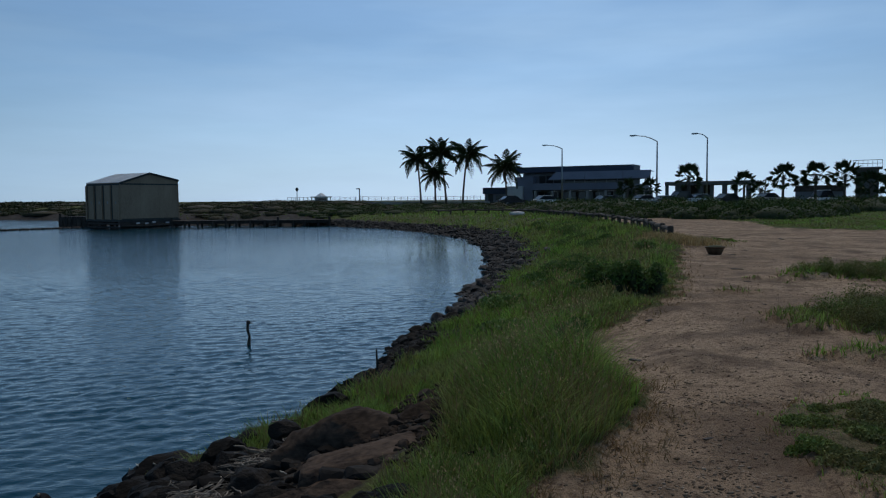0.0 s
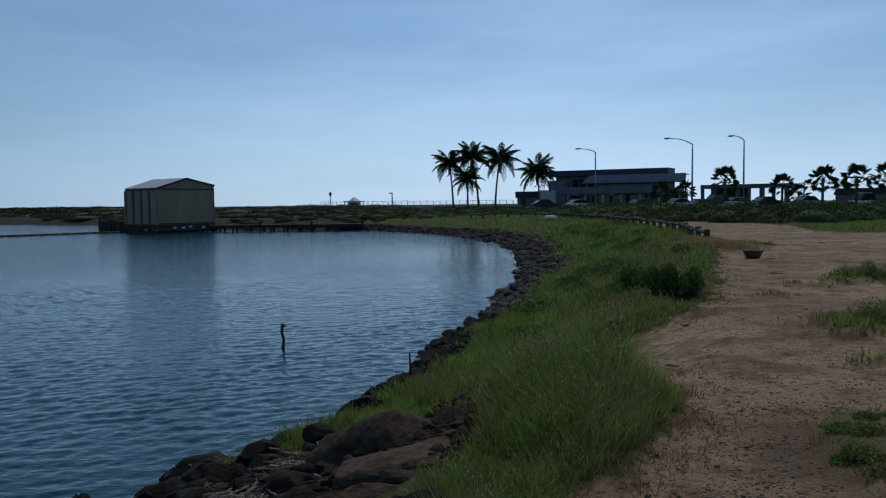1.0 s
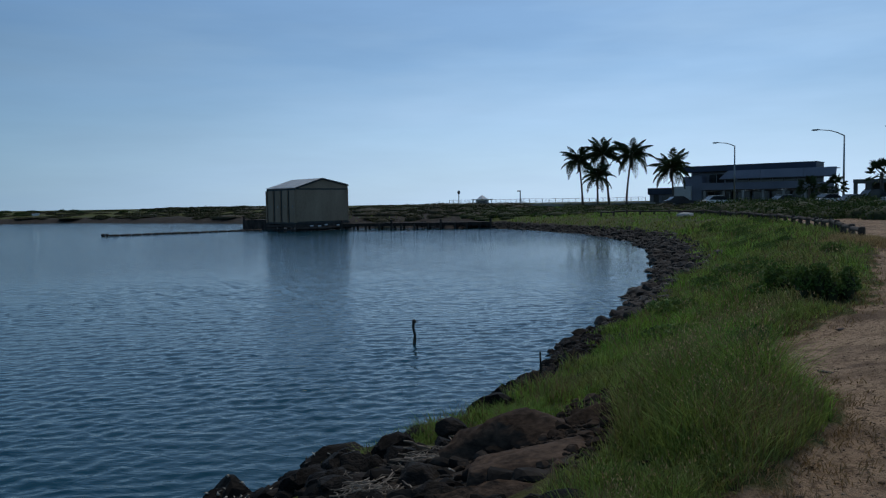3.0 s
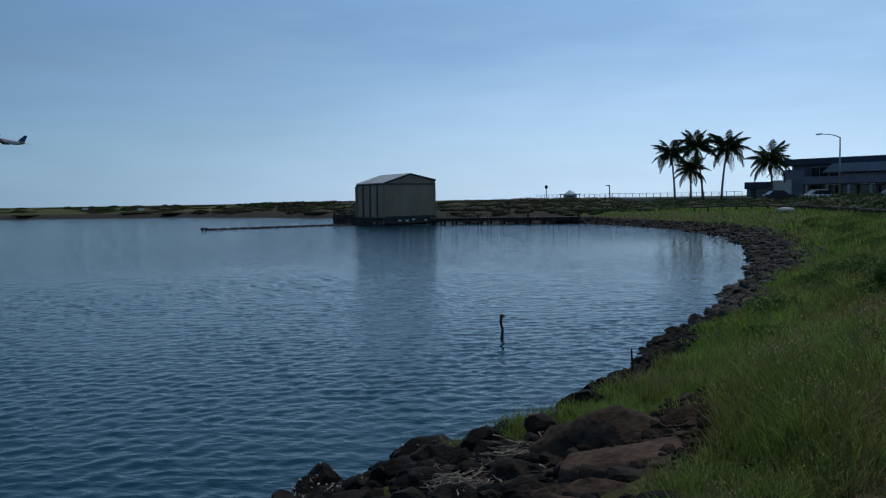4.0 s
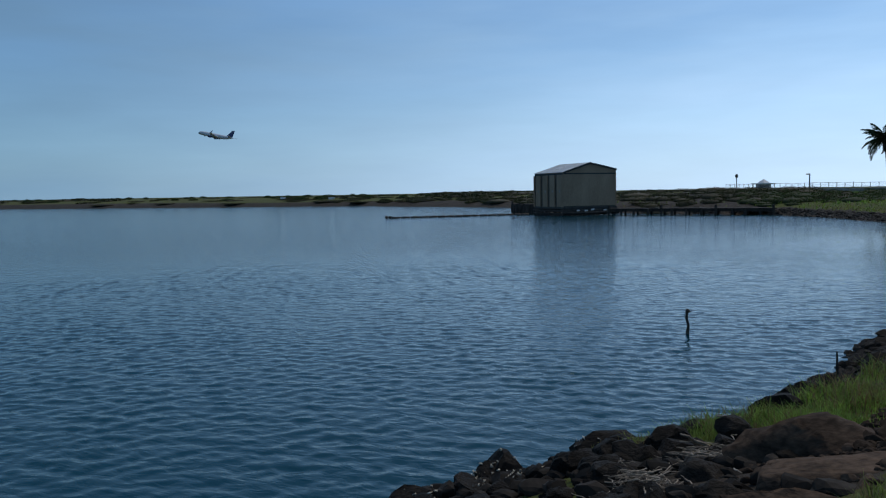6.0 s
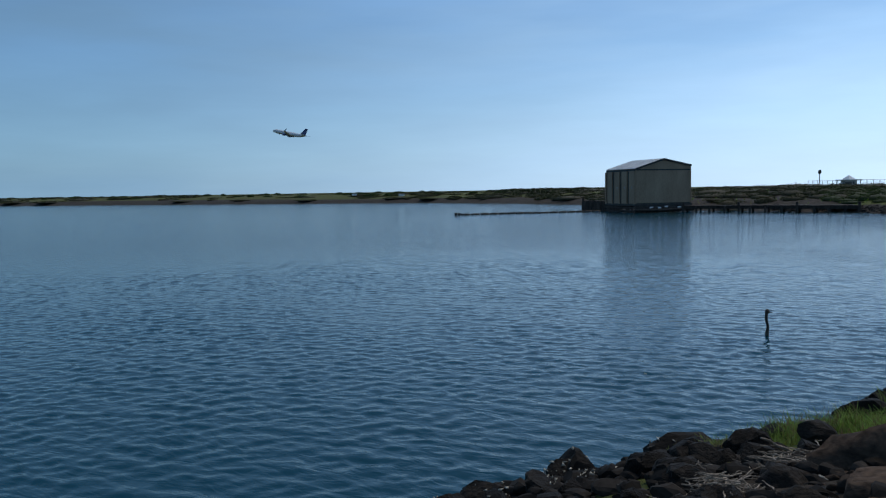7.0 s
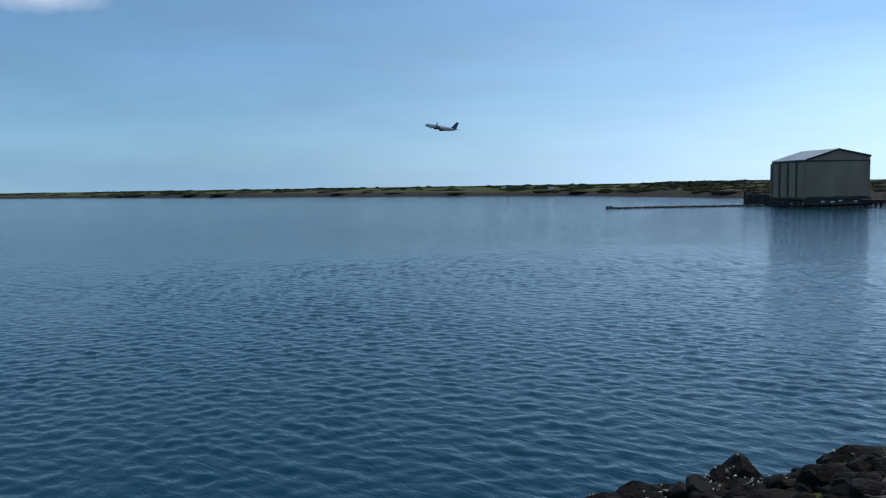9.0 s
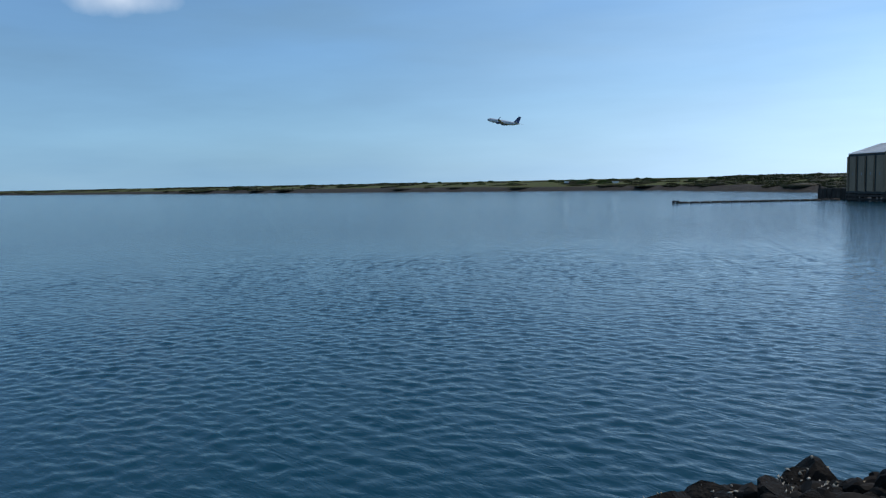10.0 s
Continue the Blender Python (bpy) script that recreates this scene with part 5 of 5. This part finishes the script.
build_coconut(-14.0, 137, 0, 2.2, -14.15, 1.15, 5)


def fan_mesh(name, seed):
    """A stalk with a pleated fan of pointed segments."""
    r = random.Random(seed)
    V, F = [], []

    def tri(a, b, c):
        k = len(V)
        V.extend((a, b, c))
        F.append((k, k + 1, k + 2))

    stalk = 1.0
    for w in ((0, 0.025, 0), (0, 0, 0.025)):
        w = np.array(w)
        tri(-w, w, np.array([stalk, 0, 0]))
    hub = np.array([stalk, 0, 0])
    n = 15
    for k in range(n):
        a0, a1 = radians(-118 + 236 * k / n), radians(-118 + 236 * (k + 1) / n)
        am, long = (a0 + a1) / 2, 0.66 * r.uniform(0.9, 1.08) * (1 - 0.12 * abs(math.sin((a0 + a1) / 2)))
        bowl = 0.22 * long
        tip = hub + np.array([math.cos(am) * long, math.sin(am) * long, bowl * 0.4])
        l_ = hub + np.array([math.cos(a0) * long * 0.62, math.sin(a0) * long * 0.62, bowl])
        r_ = hub + np.array([math.cos(a1) * long * 0.62, math.sin(a1) * long * 0.62, bowl])
        c = hub + np.array([math.cos(am) * long * 0.62, math.sin(am) * long * 0.62, bowl - 0.07])
        tri(hub, l_, c)
        tri(hub, c, r_)
        tri(l_, tip, c)
        tri(c, tip, r_)
    return soup(name, V, F, M["palm_leaf"])


FANS = [fan_mesh("fan", 400 + k) for k in range(3)]


def build_fan_palm(az, d, top_el, size, seed):
    r = random.Random(seed)
    x, y = polar(az, d)
    g = ground_z(x, y)
    tall = 1.6 + d * math.tan(radians(top_el - 0.3)) - g - 0.9 * size
    t = thing("fan_palm", x, y, g, r.uniform(0, 360), "short dark fan palm with stiff rounded leaves", "palm tree", "fan palms along the road")
    part("trunk", tubed(((0, 0, 0), (0.03, 0, tall * 0.5), (0, 0, tall)), (0.2, 0.15, 0.16), 9), M["palm_trunk"], t, smooth=True)
    crown = part("crown", tubed(((0, 0, tall - 0.5), (0, 0, tall), (0, 0, tall + 0.35)), (0.15, 0.2, 0.05), 8), M["palm_trunk"], t)
    for k in range(25):
        pitch = 82 - 122 * (k / 24) + r.uniform(-9, 9)
        s = size * r.uniform(0.92, 1.12)
        part("fan", FANS[k % 3], None, crown, at=pose(0, 0, tall - 0.1, r.uniform(-60, 60), -pitch, k * 137.5 + r.uniform(-15, 15)) @ Matrix.Diagonal((s, s, s, 1)))


for k, (az, d, el, size) in enumerate(((-27.25, 104, 2.35, 1.25), (-30.95, 106, 1.85, 1.1), (-33.45, 101, 2.25, 1.2), (-35.45, 100, 2.28, 1.2), (-37.2, 98, 2.28, 1.2), (-38.75, 92, 1.6, 1.1), (-23.0, 110, 1.45, 1.1), (-24.6, 112, 1.5, 1.05), (-32.0, 118, 1.2, 1.0), (-40.4, 95, 2.2, 1.2))):
    build_fan_palm(az, d, el, size, 500 + k)

# ---- scrub ----
r = np.random.default_rng(91)


def scrub(n, az, dist, wide, tall, seed, only=None):
    """Blobs over a stretch of the plan, in bearing and distance."""
    r = np.random.default_rng(seed)
    out = []
    while len(out) < n:
        a, d = r.uniform(*az), r.uniform(*dist)
        x, y = polar(a, d)
        if only and not only(x, y):
            continue
        w = r.uniform(*wide)
        out.append((x, y, ground_z(x, y), w, w * r.uniform(0.7, 1.2), r.uniform(*tall)))
    return out


bank_spots = lambda x, y: 2.6 < shore_distance(np.array([x]), np.array([y]))[0] / (1 + 0.45 * (y > 30)) < 7 and sandy(np.array([x]), np.array([y]))[0] < 0.01 and far_from(DIRT, np.array([x]), np.array([y]), True)[0] > 0.8
spots = scrub(46, (-26, -8), (13, 60), (0.35, 0.9), (0.12, 0.32), 110, bank_spots)
v, f = leaves(spots, 30000, 0.09, 111, 0.3)
tagged(new("bank_weeds", soup("bank_weeds", v, f, M["weed"])), "dark broad-leaved weeds among the bank grass", "weeds", kind="stuff")
belt_edge = np.array([(22.5, 66), (27.8, 56), (29.4, 49), (31.5, 47.5), (41, 55), (62, 74), (120, 130), (60, 130), (22, 95)], float)
in_belt = lambda x, y: bool(inside(belt_edge, np.array([x]), np.array([y]))[0]) and shore_distance(np.array([x]), np.array([y]))[0] > 4
shrubbery("scrub_belt", scrub(210, (-45, -18), (50, 72), (1.0, 2.2), (0.5, 1.15), 92, in_belt) + scrub(150, (-45, -15.5), (74, 98), (1.0, 2.4), (0.9, 1.55), 192, in_belt), 120000, 0.20, 93, "dense dark green scrub between road and parking")
shrubbery("cove_scrub", scrub(70, (-16, 9), (104, 124), (0.8, 2.2), (0.3, 0.8), 94), 40000, 0.15, 95, "low dark scrub behind the cove shore", "far_shrub")
shrubbery("cove_thicket", scrub(150, (-13, 1.5), (99, 124), (0.7, 2.0), (0.25, 0.75), 294, lambda x, y: shore_distance(np.array([x]), np.array([y]))[0] > 2.2), 45000, 0.16, 295, "dark green weeds and scrub at the head of the cove")
shrubbery("pier_scrub", scrub(160, (-4, 19), (118, 180), (1.5, 4.0), (0.25, 0.8), 96, lambda x, y: shore_distance(np.array([x]), np.array([y]))[0] > 3), 60000, 0.22, 97, "dark scrub on the flat land behind the pier", "far_shrub")
far_land = lambda x, y: 3 < shore_distance(np.array([x]), np.array([y]))[0] < 60
shrubbery("far_scrub", scrub(90, (17, 62), (160, 420), (1.5, 5.0), (0.1, 0.32), 98, far_land) + scrub(130, (14, 34), (150, 250), (1.2, 3.6), (0.15, 0.45), 198, far_land), 70000, 0.32, 99, "olive scrub along the far low shore", "far_shrub")
shrubbery("distant_scrub", scrub(120, (45, 80), (280, 900), (3, 8), (0.15, 0.6), 101, far_land), 12000, 0.9, 102, "scrub on the distant low shore", "far_shrub")
shrubbery("far_bushes", scrub(95, (18, 74), (190, 520), (1.0, 2.6), (0.3, 0.8), 103, lambda x, y: 12 < shore_distance(np.array([x]), np.array([y]))[0] < 90), 36000, 0.4, 104, "scattered rounded bushes against the sky")
shrubbery("point_scrub", scrub(60, (15, 23), (200, 300), (3, 7), (0.4, 0.9), 105, lambda x, y: shore_distance(np.array([x]), np.array([y]))[0] > 5), 14000, 0.7, 106, "taller dark scrub behind the boathouse", "far_shrub")

# ---- fences, masts, small structures behind the cove ----


def build_fence(x0, y0, x1, y1, tall, bays, label, name="chain_link_fence"):
    length = math.hypot(x1 - x0, y1 - y0)
    t = thing(name, x0, y0, 0, math.degrees(math.atan2(y1 - y0, x1 - x0)), label, "fence")
    for k in range(bays + 1):
        u = k / bays
        g = ground_z(x0 + (x1 - x0) * u, y0 + (y1 - y0) * u)
        part("post", tubed(((u * length, 0, g - 0.2), (u * length, 0, g + tall)), (0.05, 0.05), 6), M["metal"], t)
    for h_ in (tall - 0.06, tall * 0.5, 0.15):
        pts = []
        for k in range(bays + 1):
            u = k / bays
            pts.append((u * length, 0, ground_z(x0 + (x1 - x0) * u, y0 + (y1 - y0) * u) + h_))
        part("rail", tubed(pts, [0.03] * len(pts), 5), M["metal"], t)
    for q_ in range(5):
        pts = []
        for k in range(bays * 2 + 1):
            u = k / bays / 2
            pts.append((u * length, 0.03, ground_z(x0 + (x1 - x0) * u, y0 + (y1 - y0) * u) + 0.3 + q_ * (tall - 0.4) / 5))
        part("wire", tubed(pts, [0.012] * len(pts), 4), M["metal"], t)


build_fence(*polar(2.2, 170), *polar(-3.2, 140), 1.5, 16, "grey chain link fence on far flat land")
build_fence(*polar(-3.3, 140), *polar(-12.2, 136), 1.55, 18, "grey chain link fence behind the palms")

wx0, wy0 = polar(-3.4, 133)
wx1, wy1 = polar(-12.9, 133)
wall = thing("low_wall", wx0, wy0, 0.62, math.degrees(math.atan2(wy1 - wy0, wx1 - wx0)), "long low grey concrete wall at the palms' feet", "wall")
span = math.hypot(wx1 - wx0, wy1 - wy0) / 9
for k in range(9):
    part("panel", boxed((k * span, 0, -0.4), (k * span + span - 0.04, 0.2, 0.72 + 0.03 * math.sin(k * 2.0)), 0.02), M["concrete"], wall)


def build_mast(az, d, top_el, label, head):
    x, y = polar(az, d)
    g = ground_z(x, y)
    tall = 1.6 + d * math.tan(radians(top_el)) - g
    t = thing("light_mast", x, y, g, -az, label, "mast")
    part("pole", tubed(((0, 0, 0), (0, 0, tall)), (0.14, 0.1), 8), M["metal"], t)
    if head == "beacon":
        part("beacon", tubed(((0, 0, tall - 0.5), (0, 0, tall), (0, 0, tall + 0.5)), (0.2, 0.45, 0.2), 8), M["trim_and_shadow"], t)
    else:
        part("head", boxed((-0.6, -0.15, tall - 0.05), (0.1, 0.15, tall + 0.15), 0.03), M["metal"], t)


build_mast(1.5, 210, 0.85, "thin mast with a round beacon head", "beacon")
build_mast(-3.1, 145, 0.85, "slender grey light pole beside the fence", "box")
build_mast(-32.3, 130, 1.15, "slender grey light pole in the parking area", "box")

x, y = polar(-0.25, 260)
hut = thing("field_hut", x, y, 1.0, 0, "small pale airfield hut with a flat canopy", "hut")
part("wall", boxed((-2.2, 0, 0), (2.2, 3, 1.7)), M["pale_wall"], hut)
part("canopy", boxed((-3.6, -0.6, 1.705), (3.6, 3.6, 2.05), 0.05), M["white"], hut)
part("window", boxed((-1.6, -0.06, 0.7), (1.6, -0.004, 1.4)), M["dark_glass"], hut)
part("roof", tubed(((0, 1, 2.06), (0, 1, 2.6), (0, 1, 3.3)), (1.9, 1.2, 0.15), 4), M["white"], hut)
for k in range(4):
    part("leg", boxed((-3.3 + k * 2.1, -0.3, 0), (-3.1 + k * 2.1, -0.1, 1.7)), M["metal"], hut)

# open concrete frame and roofs to the right of the terminal
x, y = polar(-25.6, 140)
x1, y1 = polar(-31.3, 136)
length = math.hypot(x1 - x, y1 - y)
port = thing("open_carport", x, y, 0.8, math.degrees(math.atan2(y1 - y, x1 - x)), "open concrete carport with a flat roof on pillars", "carport")
# the darker concrete carries the shade of the backlit side
part("roof", boxed((0, 0, 3.0), (length, 6, 3.65), 0.04), M["backlit"], port)
for k in range(8):
    u = k * (length - 0.6) / 7
    part("pillar", boxed((u, 0.2, 0), (u + (0.75 if k % 2 else 0.5), 0.7, 2.995), 0.02), M["backlit"], port)
part("wall", boxed((0, 5.5, 0), (length * 0.45, 5.8, 2.995)), M["backlit"], port)
part("parapet", boxed((0.9, 0.3, 0), (length - 1, 0.5, 0.9)), M["backlit"], port)
x, y = polar(-38.0, 120)
block = thing("service_block", x, y, 0.8, -38, "pale service block with a railed roof deck", "building")
part("wall", boxed((-0.4, 0, 0), (2.4, 4, 4.6)), M["backlit"], block)
part("deck", boxed((-0.8, -0.4, 4.604), (2.8, 4.4, 4.85)), M["backlit"], block)
for k in range(7):
    part("rail_post", boxed((-0.75 + k * 0.58, -0.36, 4.854), (-0.70 + k * 0.58, -0.31, 5.75)), M["metal"], block)
part("rail", boxed((-0.8, -0.38, 5.754), (2.8, -0.3, 5.83)), M["metal"], block)
part("rail", boxed((-0.8, -0.38, 5.3), (2.8, -0.365, 5.36)), M["metal"], block)
x, y = polar(-34.2, 125)
shed = thing("green_shed", x, y, 0.8, -35, "low olive roofed shed behind the palms", "shed")
part("wall", boxed((0, 0, 0), (6.4, 4, 1.6)), M["stucco"], shed)
part("roof", prism(bmesh.new(), ((-0.3, 1.6), (6.7, 1.6), (6.5, 2.5), (0.1, 2.5)), 4.4, Matrix.Translation((0, -0.2, 0.004))), M["log"], shed)
x, y = polar(-39.6, 110)
store = thing("flat_store", x, y, 0.8, -40, "low grey flat-roofed store building", "building")
part("wall", boxed((0, 0, 0), (9, 5, 2.3)), M["backlit"], store)
part("roof", boxed((-0.4, -0.4, 2.304), (9.4, 5.4, 2.7), 0.04), M["metal"], store)
part("door", boxed((2, -0.05, 0), (4, -0.004, 2.0)), M["trim_and_shadow"], store)


def build_car(x, y, turn, paint, label, name="car", tall=1.45):
    t = thing(name, x, y, ground_z(x, y), turn, label, "car", "cars parked by the terminal")
    k = tall / 1.45
    low = ((-2.2, 0.32), (2.2, 0.3), (2.25, 0.62), (2.05, 0.78), (1.15, 0.92), (-1.75, 0.96), (-2.2, 0.9))
    bm = prism(bmesh.new(), low, 1.74, Matrix.Translation((0, -0.87, 0)))
    bmesh.ops.bevel(bm, geom=bm.edges[:], offset=0.06, segments=2, affect="EDGES")
    body = part("body", bm, paint, t)
    cab = ((-1.9, 0.94), (1.15, 0.92), (0.45, 1.38 * k), (-0.2, 1.45 * k), (-1.1, 1.42 * k))
    bm = prism(bmesh.new(), cab, 1.5, Matrix.Translation((0, -0.75, 0)))
    bmesh.ops.bevel(bm, geom=bm.edges[:], offset=0.05, segments=2, affect="EDGES")
    part("glasshouse", bm, M["dark_glass"], t, "dark tinted windows")
    part("roof", boxed((-1.15, -0.62, 1.40 * k), (0.35, 0.62, 1.46 * k + 0.02), 0.02), paint, t)
    for sx_ in (-1.35, 1.4):
        for sy_ in (-0.88, 0.70):
            wheel = part("wheel", tubed(((sx_, sy_, 0.32), (sx_, sy_ + 0.18, 0.32)), (0.32, 0.32), 14), M["tyre"], t)
            part("rim", tubed(((sx_, sy_ - 0.005, 0.32), (sx_, sy_ + 0.185, 0.32)), (0.19, 0.19), 12), M["silver"], wheel)
    for s_ in (-0.62, 0.42):
        part("headlight", boxed((2.14, s_, 0.6), (2.27, s_ + 0.2, 0.72), 0.02), M["white"], t)
        part("tail_light", boxed((-2.24, s_, 0.7), (-2.15, s_ + 0.2, 0.85), 0.02), M["red_car"], t)


for az, d, turn, paint, text, tall in ((-14.6, 118, 10, "dark_car", "dark parked car beside the terminal scrub", 1.5), (-17.2, 108, 15, "white", "white parked car half hidden by scrub", 1.5), (-21.6, 104, 20, "silver", "silver parked car half hidden by scrub", 1.45),
                                       (-24.0, 104, 200, "white", "white parked car half hidden by scrub", 1.45), (-25.8, 100, 20, "silver", "silver parked car near the street lamp", 1.45), (-26.6, 103, 190, "dark_car", "dark parked van near the street lamp", 1.9),
                                       (-28.2, 104, 10, "white", "white parked car near the carport", 1.45), (-30.0, 108, 15, "dark_car", "dark parked car near the carport", 1.5), (-32.6, 112, 15, "silver", "silver parked car below the fan palms", 1.5), (-36.0, 112, 15, "white", "white parked van below the fan palms", 1.9)):
    x, y = polar(az, d)
    build_car(x, y, turn, M[paint], text, tall=tall)

# ---- along the bank: log barrier, tub, upturned boat ----
RAIL = ((12.7, 25.9), (14.3, 30.6), (15.6, 34.5), (16.9, 39), (18.2, 45), (19.2, 51), (20.4, 60), (21.5, 70), (19.5, 79), (14, 88))
bar = thing("log_barrier", 0, 0, 0, 0, "low weathered log barrier on stubby posts", "barrier")
run = [Vector((*p_, 0)) for p_ in RAIL]
marks = []
for a, b_ in zip(run, run[1:]):
    n = max(1, round((b_ - a).length / 2.2))
    marks += [a.lerp(b_, k / n) for k in range(n)]
marks.append(run[-1])
for k, m in enumerate(marks):
    g = ground_z(m.x, m.y)
    part("post", tubed(((m.x, m.y, g - 0.3), (m.x, m.y, g + 0.5 + 0.05 * math.sin(k * 2.3)), (m.x, m.y, g + 0.54 + 0.05 * math.sin(k * 2.3))), (0.12, 0.11, 0.085), 9), M["log"], bar)
for k, (a, b_) in enumerate(zip(marks, marks[1:])):
    sag = 0.04 * math.sin(k * 1.7)
    part("rail", tubed(((a.x, a.y, ground_z(a.x, a.y) + 0.43 + sag), (b_.x, b_.y, ground_z(b_.x, b_.y) + 0.43 - sag)), (0.09, 0.075), 8), M["log"], bar)


def dry_tussock():
    """Tall straw-coloured grass leaning round the end of the barrier."""
    r = np.random.default_rng(131)
    n = 9000
    x, y = r.normal(12.8, 0.6, n), r.normal(25.4, 0.8, n)
    v, f = blades(x, y, height(x, y), r.uniform(0.1, 0.42, n) * np.exp(-((x - 12.6) / 1.3) ** 2), np.full(n, 0.02), r.uniform(0.2, 0.9, n), 132)
    tagged(new("dry_tussock", soup("dry_tussock", v, f, M["seed"])), "dry straw-coloured grass at the end of the barrier", "grass", kind="stuff")


dry_tussock()

px_, py_ = polar(-29.2, 23.0)
tub = thing("rubber_tub", px_, py_, ground_z(px_, py_), 0, "dark round tub standing on the sand", "tub")
bm = tubed(((0, 0, 0), (0, 0, 0.09), (0, 0, 0.21), (0, 0, 0.22)), (0.17, 0.22, 0.26, 0.245), 18)
part("shell", bm, M["pot"], tub, smooth=True)
part("rim", tubed([(0.26 * math.cos(a), 0.26 * math.sin(a), 0.21) for a in np.linspace(0, 2 * math.pi, 19)], [0.025] * 19, 6), M["pot"], tub, smooth=True)
part("soil", tubed(((0, 0, 0.222), (0, 0, 0.25), (0, 0, 0.26)), (0.235, 0.17, 0.05), 14), M["shrub_shade_soil"], tub)

px_, py_ = polar(-14.95, 72)
boat = thing("upturned_dinghy", px_, py_, ground_z(px_, py_), 10, "white upturned dinghy lying on the grass", "boat")
bm = bmesh.new()
rings = []
for u in np.linspace(-1, 1, 9):
    w = 0.5 * max(0.05, 1 - abs(u) ** 2.6)
    rings.append([bm.verts.new((u * 0.8, w * math.cos(a), 0.08 + (0.36 * (1 - 0.35 * u * u)) * max(0.0, math.sin(a)))) for a in np.linspace(0, math.pi, 9)])
for a, b_ in zip(rings, rings[1:]):
    for k in range(8):
        bm.faces.new((a[k], a[k + 1], b_[k + 1], b_[k]))
bmesh.ops.solidify(bm, geom=bm.faces[:], thickness=0.03)
part("hull", bm, M["white"], boat, smooth=True)
part("keel", boxed((-0.65, -0.03, 0.38), (0.65, 0.03, 0.46), 0.01), M["dark_wood"], boat)
for az, d, w in ((30.9, 225, 0.95), (34.45, 240, 0.8)):
    px_, py_ = polar(az, d)
    g = max(ground_z(px_, py_), WATER) + 0.35
    small_boat = thing("beached_skiff", px_, py_, g, 20, "small white skiff drawn up on the far shore", "boat", "skiffs on the far shore")
    part("hull", prism(bmesh.new(), ((-w, 0.55), (-w * 0.8, 0), (w * 0.6, 0), (w, 0.6)), 1.0), M["white"], small_boat)
    part("seat", boxed((-0.2, 0.05, 0.56), (0.2, 0.95, 0.62)), M["dark_wood"], small_boat)

# ---- the airliner ----


def build_airliner():
    """A narrow-body jet climbing away; its nose points along -x."""
    d, az, el = 760, 39.0, 4.35
    x, y = polar(az, d)
    t = thing("airliner", x, y, 1.6 + d * math.tan(radians(el)), 0, "white and blue twin-engine airliner climbing in the sky", "airplane")
    t.matrix_world = pose(x, y, 1.6 + d * math.tan(radians(el)), -6, 12, 6)
    prof = ((-19.5, 0.1, -0.5), (-18.9, 0.75, -0.4), (-17.5, 1.4, -0.2), (-15.5, 1.85, 0), (-13, 2.0, 0), (8, 2.0, 0), (12, 1.65, 0.3), (16, 0.95, 0.8), (19, 0.3, 1.2))
    body = part("fuselage", tubed([(a, 0, c) for a, _, c in prof], [b for _, b, _ in prof], 20), M["plane_white"], t, smooth=True)
    part("belly", tubed(((-5, 0, -1.0), (-3, 0, -1.2), (4, 0, -1.2), (6.5, 0, -0.9)), (0.6, 1.25, 1.25, 0.5), 14), M["plane_blue"], t, smooth=True)
    part("cockpit_window", boxed((-18.3, -1.0, 0.25), (-17.5, 1.0, 0.75), 0.1), M["dark_glass"], body)

    def flat(name, pts, thick, mat, m=None):
        bm = bmesh.new()
        lo = [bm.verts.new((a, b, c - thick / 2)) for a, b, c in pts]
        hi = [bm.verts.new((a, b, c + thick / 2)) for a, b, c in pts]
        n = len(pts)
        bm.faces.new(lo)
        bm.faces.new(hi[::-1])
        for i_ in range(n):
            bm.faces.new((lo[i_], lo[(i_ + 1) % n], hi[(i_ + 1) % n], hi[i_]))
        bmesh.ops.recalc_face_normals(bm, faces=bm.faces)
        if m:
            bmesh.ops.transform(bm, matrix=m, verts=bm.verts)
        return part(name, bm, mat, t)

    for s_ in (-1, 1):
        w = flat("wing", ((-4.5, 1.6 * s_, -1.0), (4.0, 17.0 * s_, 0.9), (5.6, 17.0 * s_, 0.9), (3.6, 6.0 * s_, -0.5), (3.4, 1.6 * s_, -1.0)), 0.35, M["plane_white"])
        part("winglet", prism(bmesh.new(), ((4.1, 0.9), (6.2, 3.3), (6.9, 3.3), (5.6, 0.9)), 0.15, Matrix.Translation((0, 16.95 * s_, 0))), M["plane_blue"], w)
        flat("tailplane", ((13.6, 0.6 * s_, 1.0), (17.6, 7.0 * s_, 1.7), (18.9, 7.0 * s_, 1.7), (17.8, 0.6 * s_, 1.0)), 0.2, M["plane_white"])
        e = part("engine", tubed(((-4.8, 5.0 * s_, -2.0), (-4.2, 5.0 * s_, -2.0), (-2.2, 5.0 * s_, -1.95), (0.2, 5.0 * s_, -1.8)), (0.95, 1.08, 1.05, 0.6), 14), M["plane_blue"], t, smooth=True)
        part("pylon", boxed((-2.8, 5.0 * s_ - 0.12, -1.2), (0.6, 5.0 * s_ + 0.12, -0.6)), M["plane_white"], e)
    part("tail_fin", prism(bmesh.new(), ((11.0, 1.3), (16.3, 7.9), (18.9, 7.9), (17.6, 1.4)), 0.3, Matrix.Translation((0, -0.15, 0))), M["plane_blue"], t, "dark blue tail fin")
    for k in range(3):
        xk = (-12.5, 2.2, 2.2)[k]
        yk = (0, -2.6, 2.6)[k]
        part("gear_door", boxed((xk, yk - 0.1, -2.6), (xk + 1.4, yk + 0.1, -1.7)), M["metal"], t)


build_airliner()
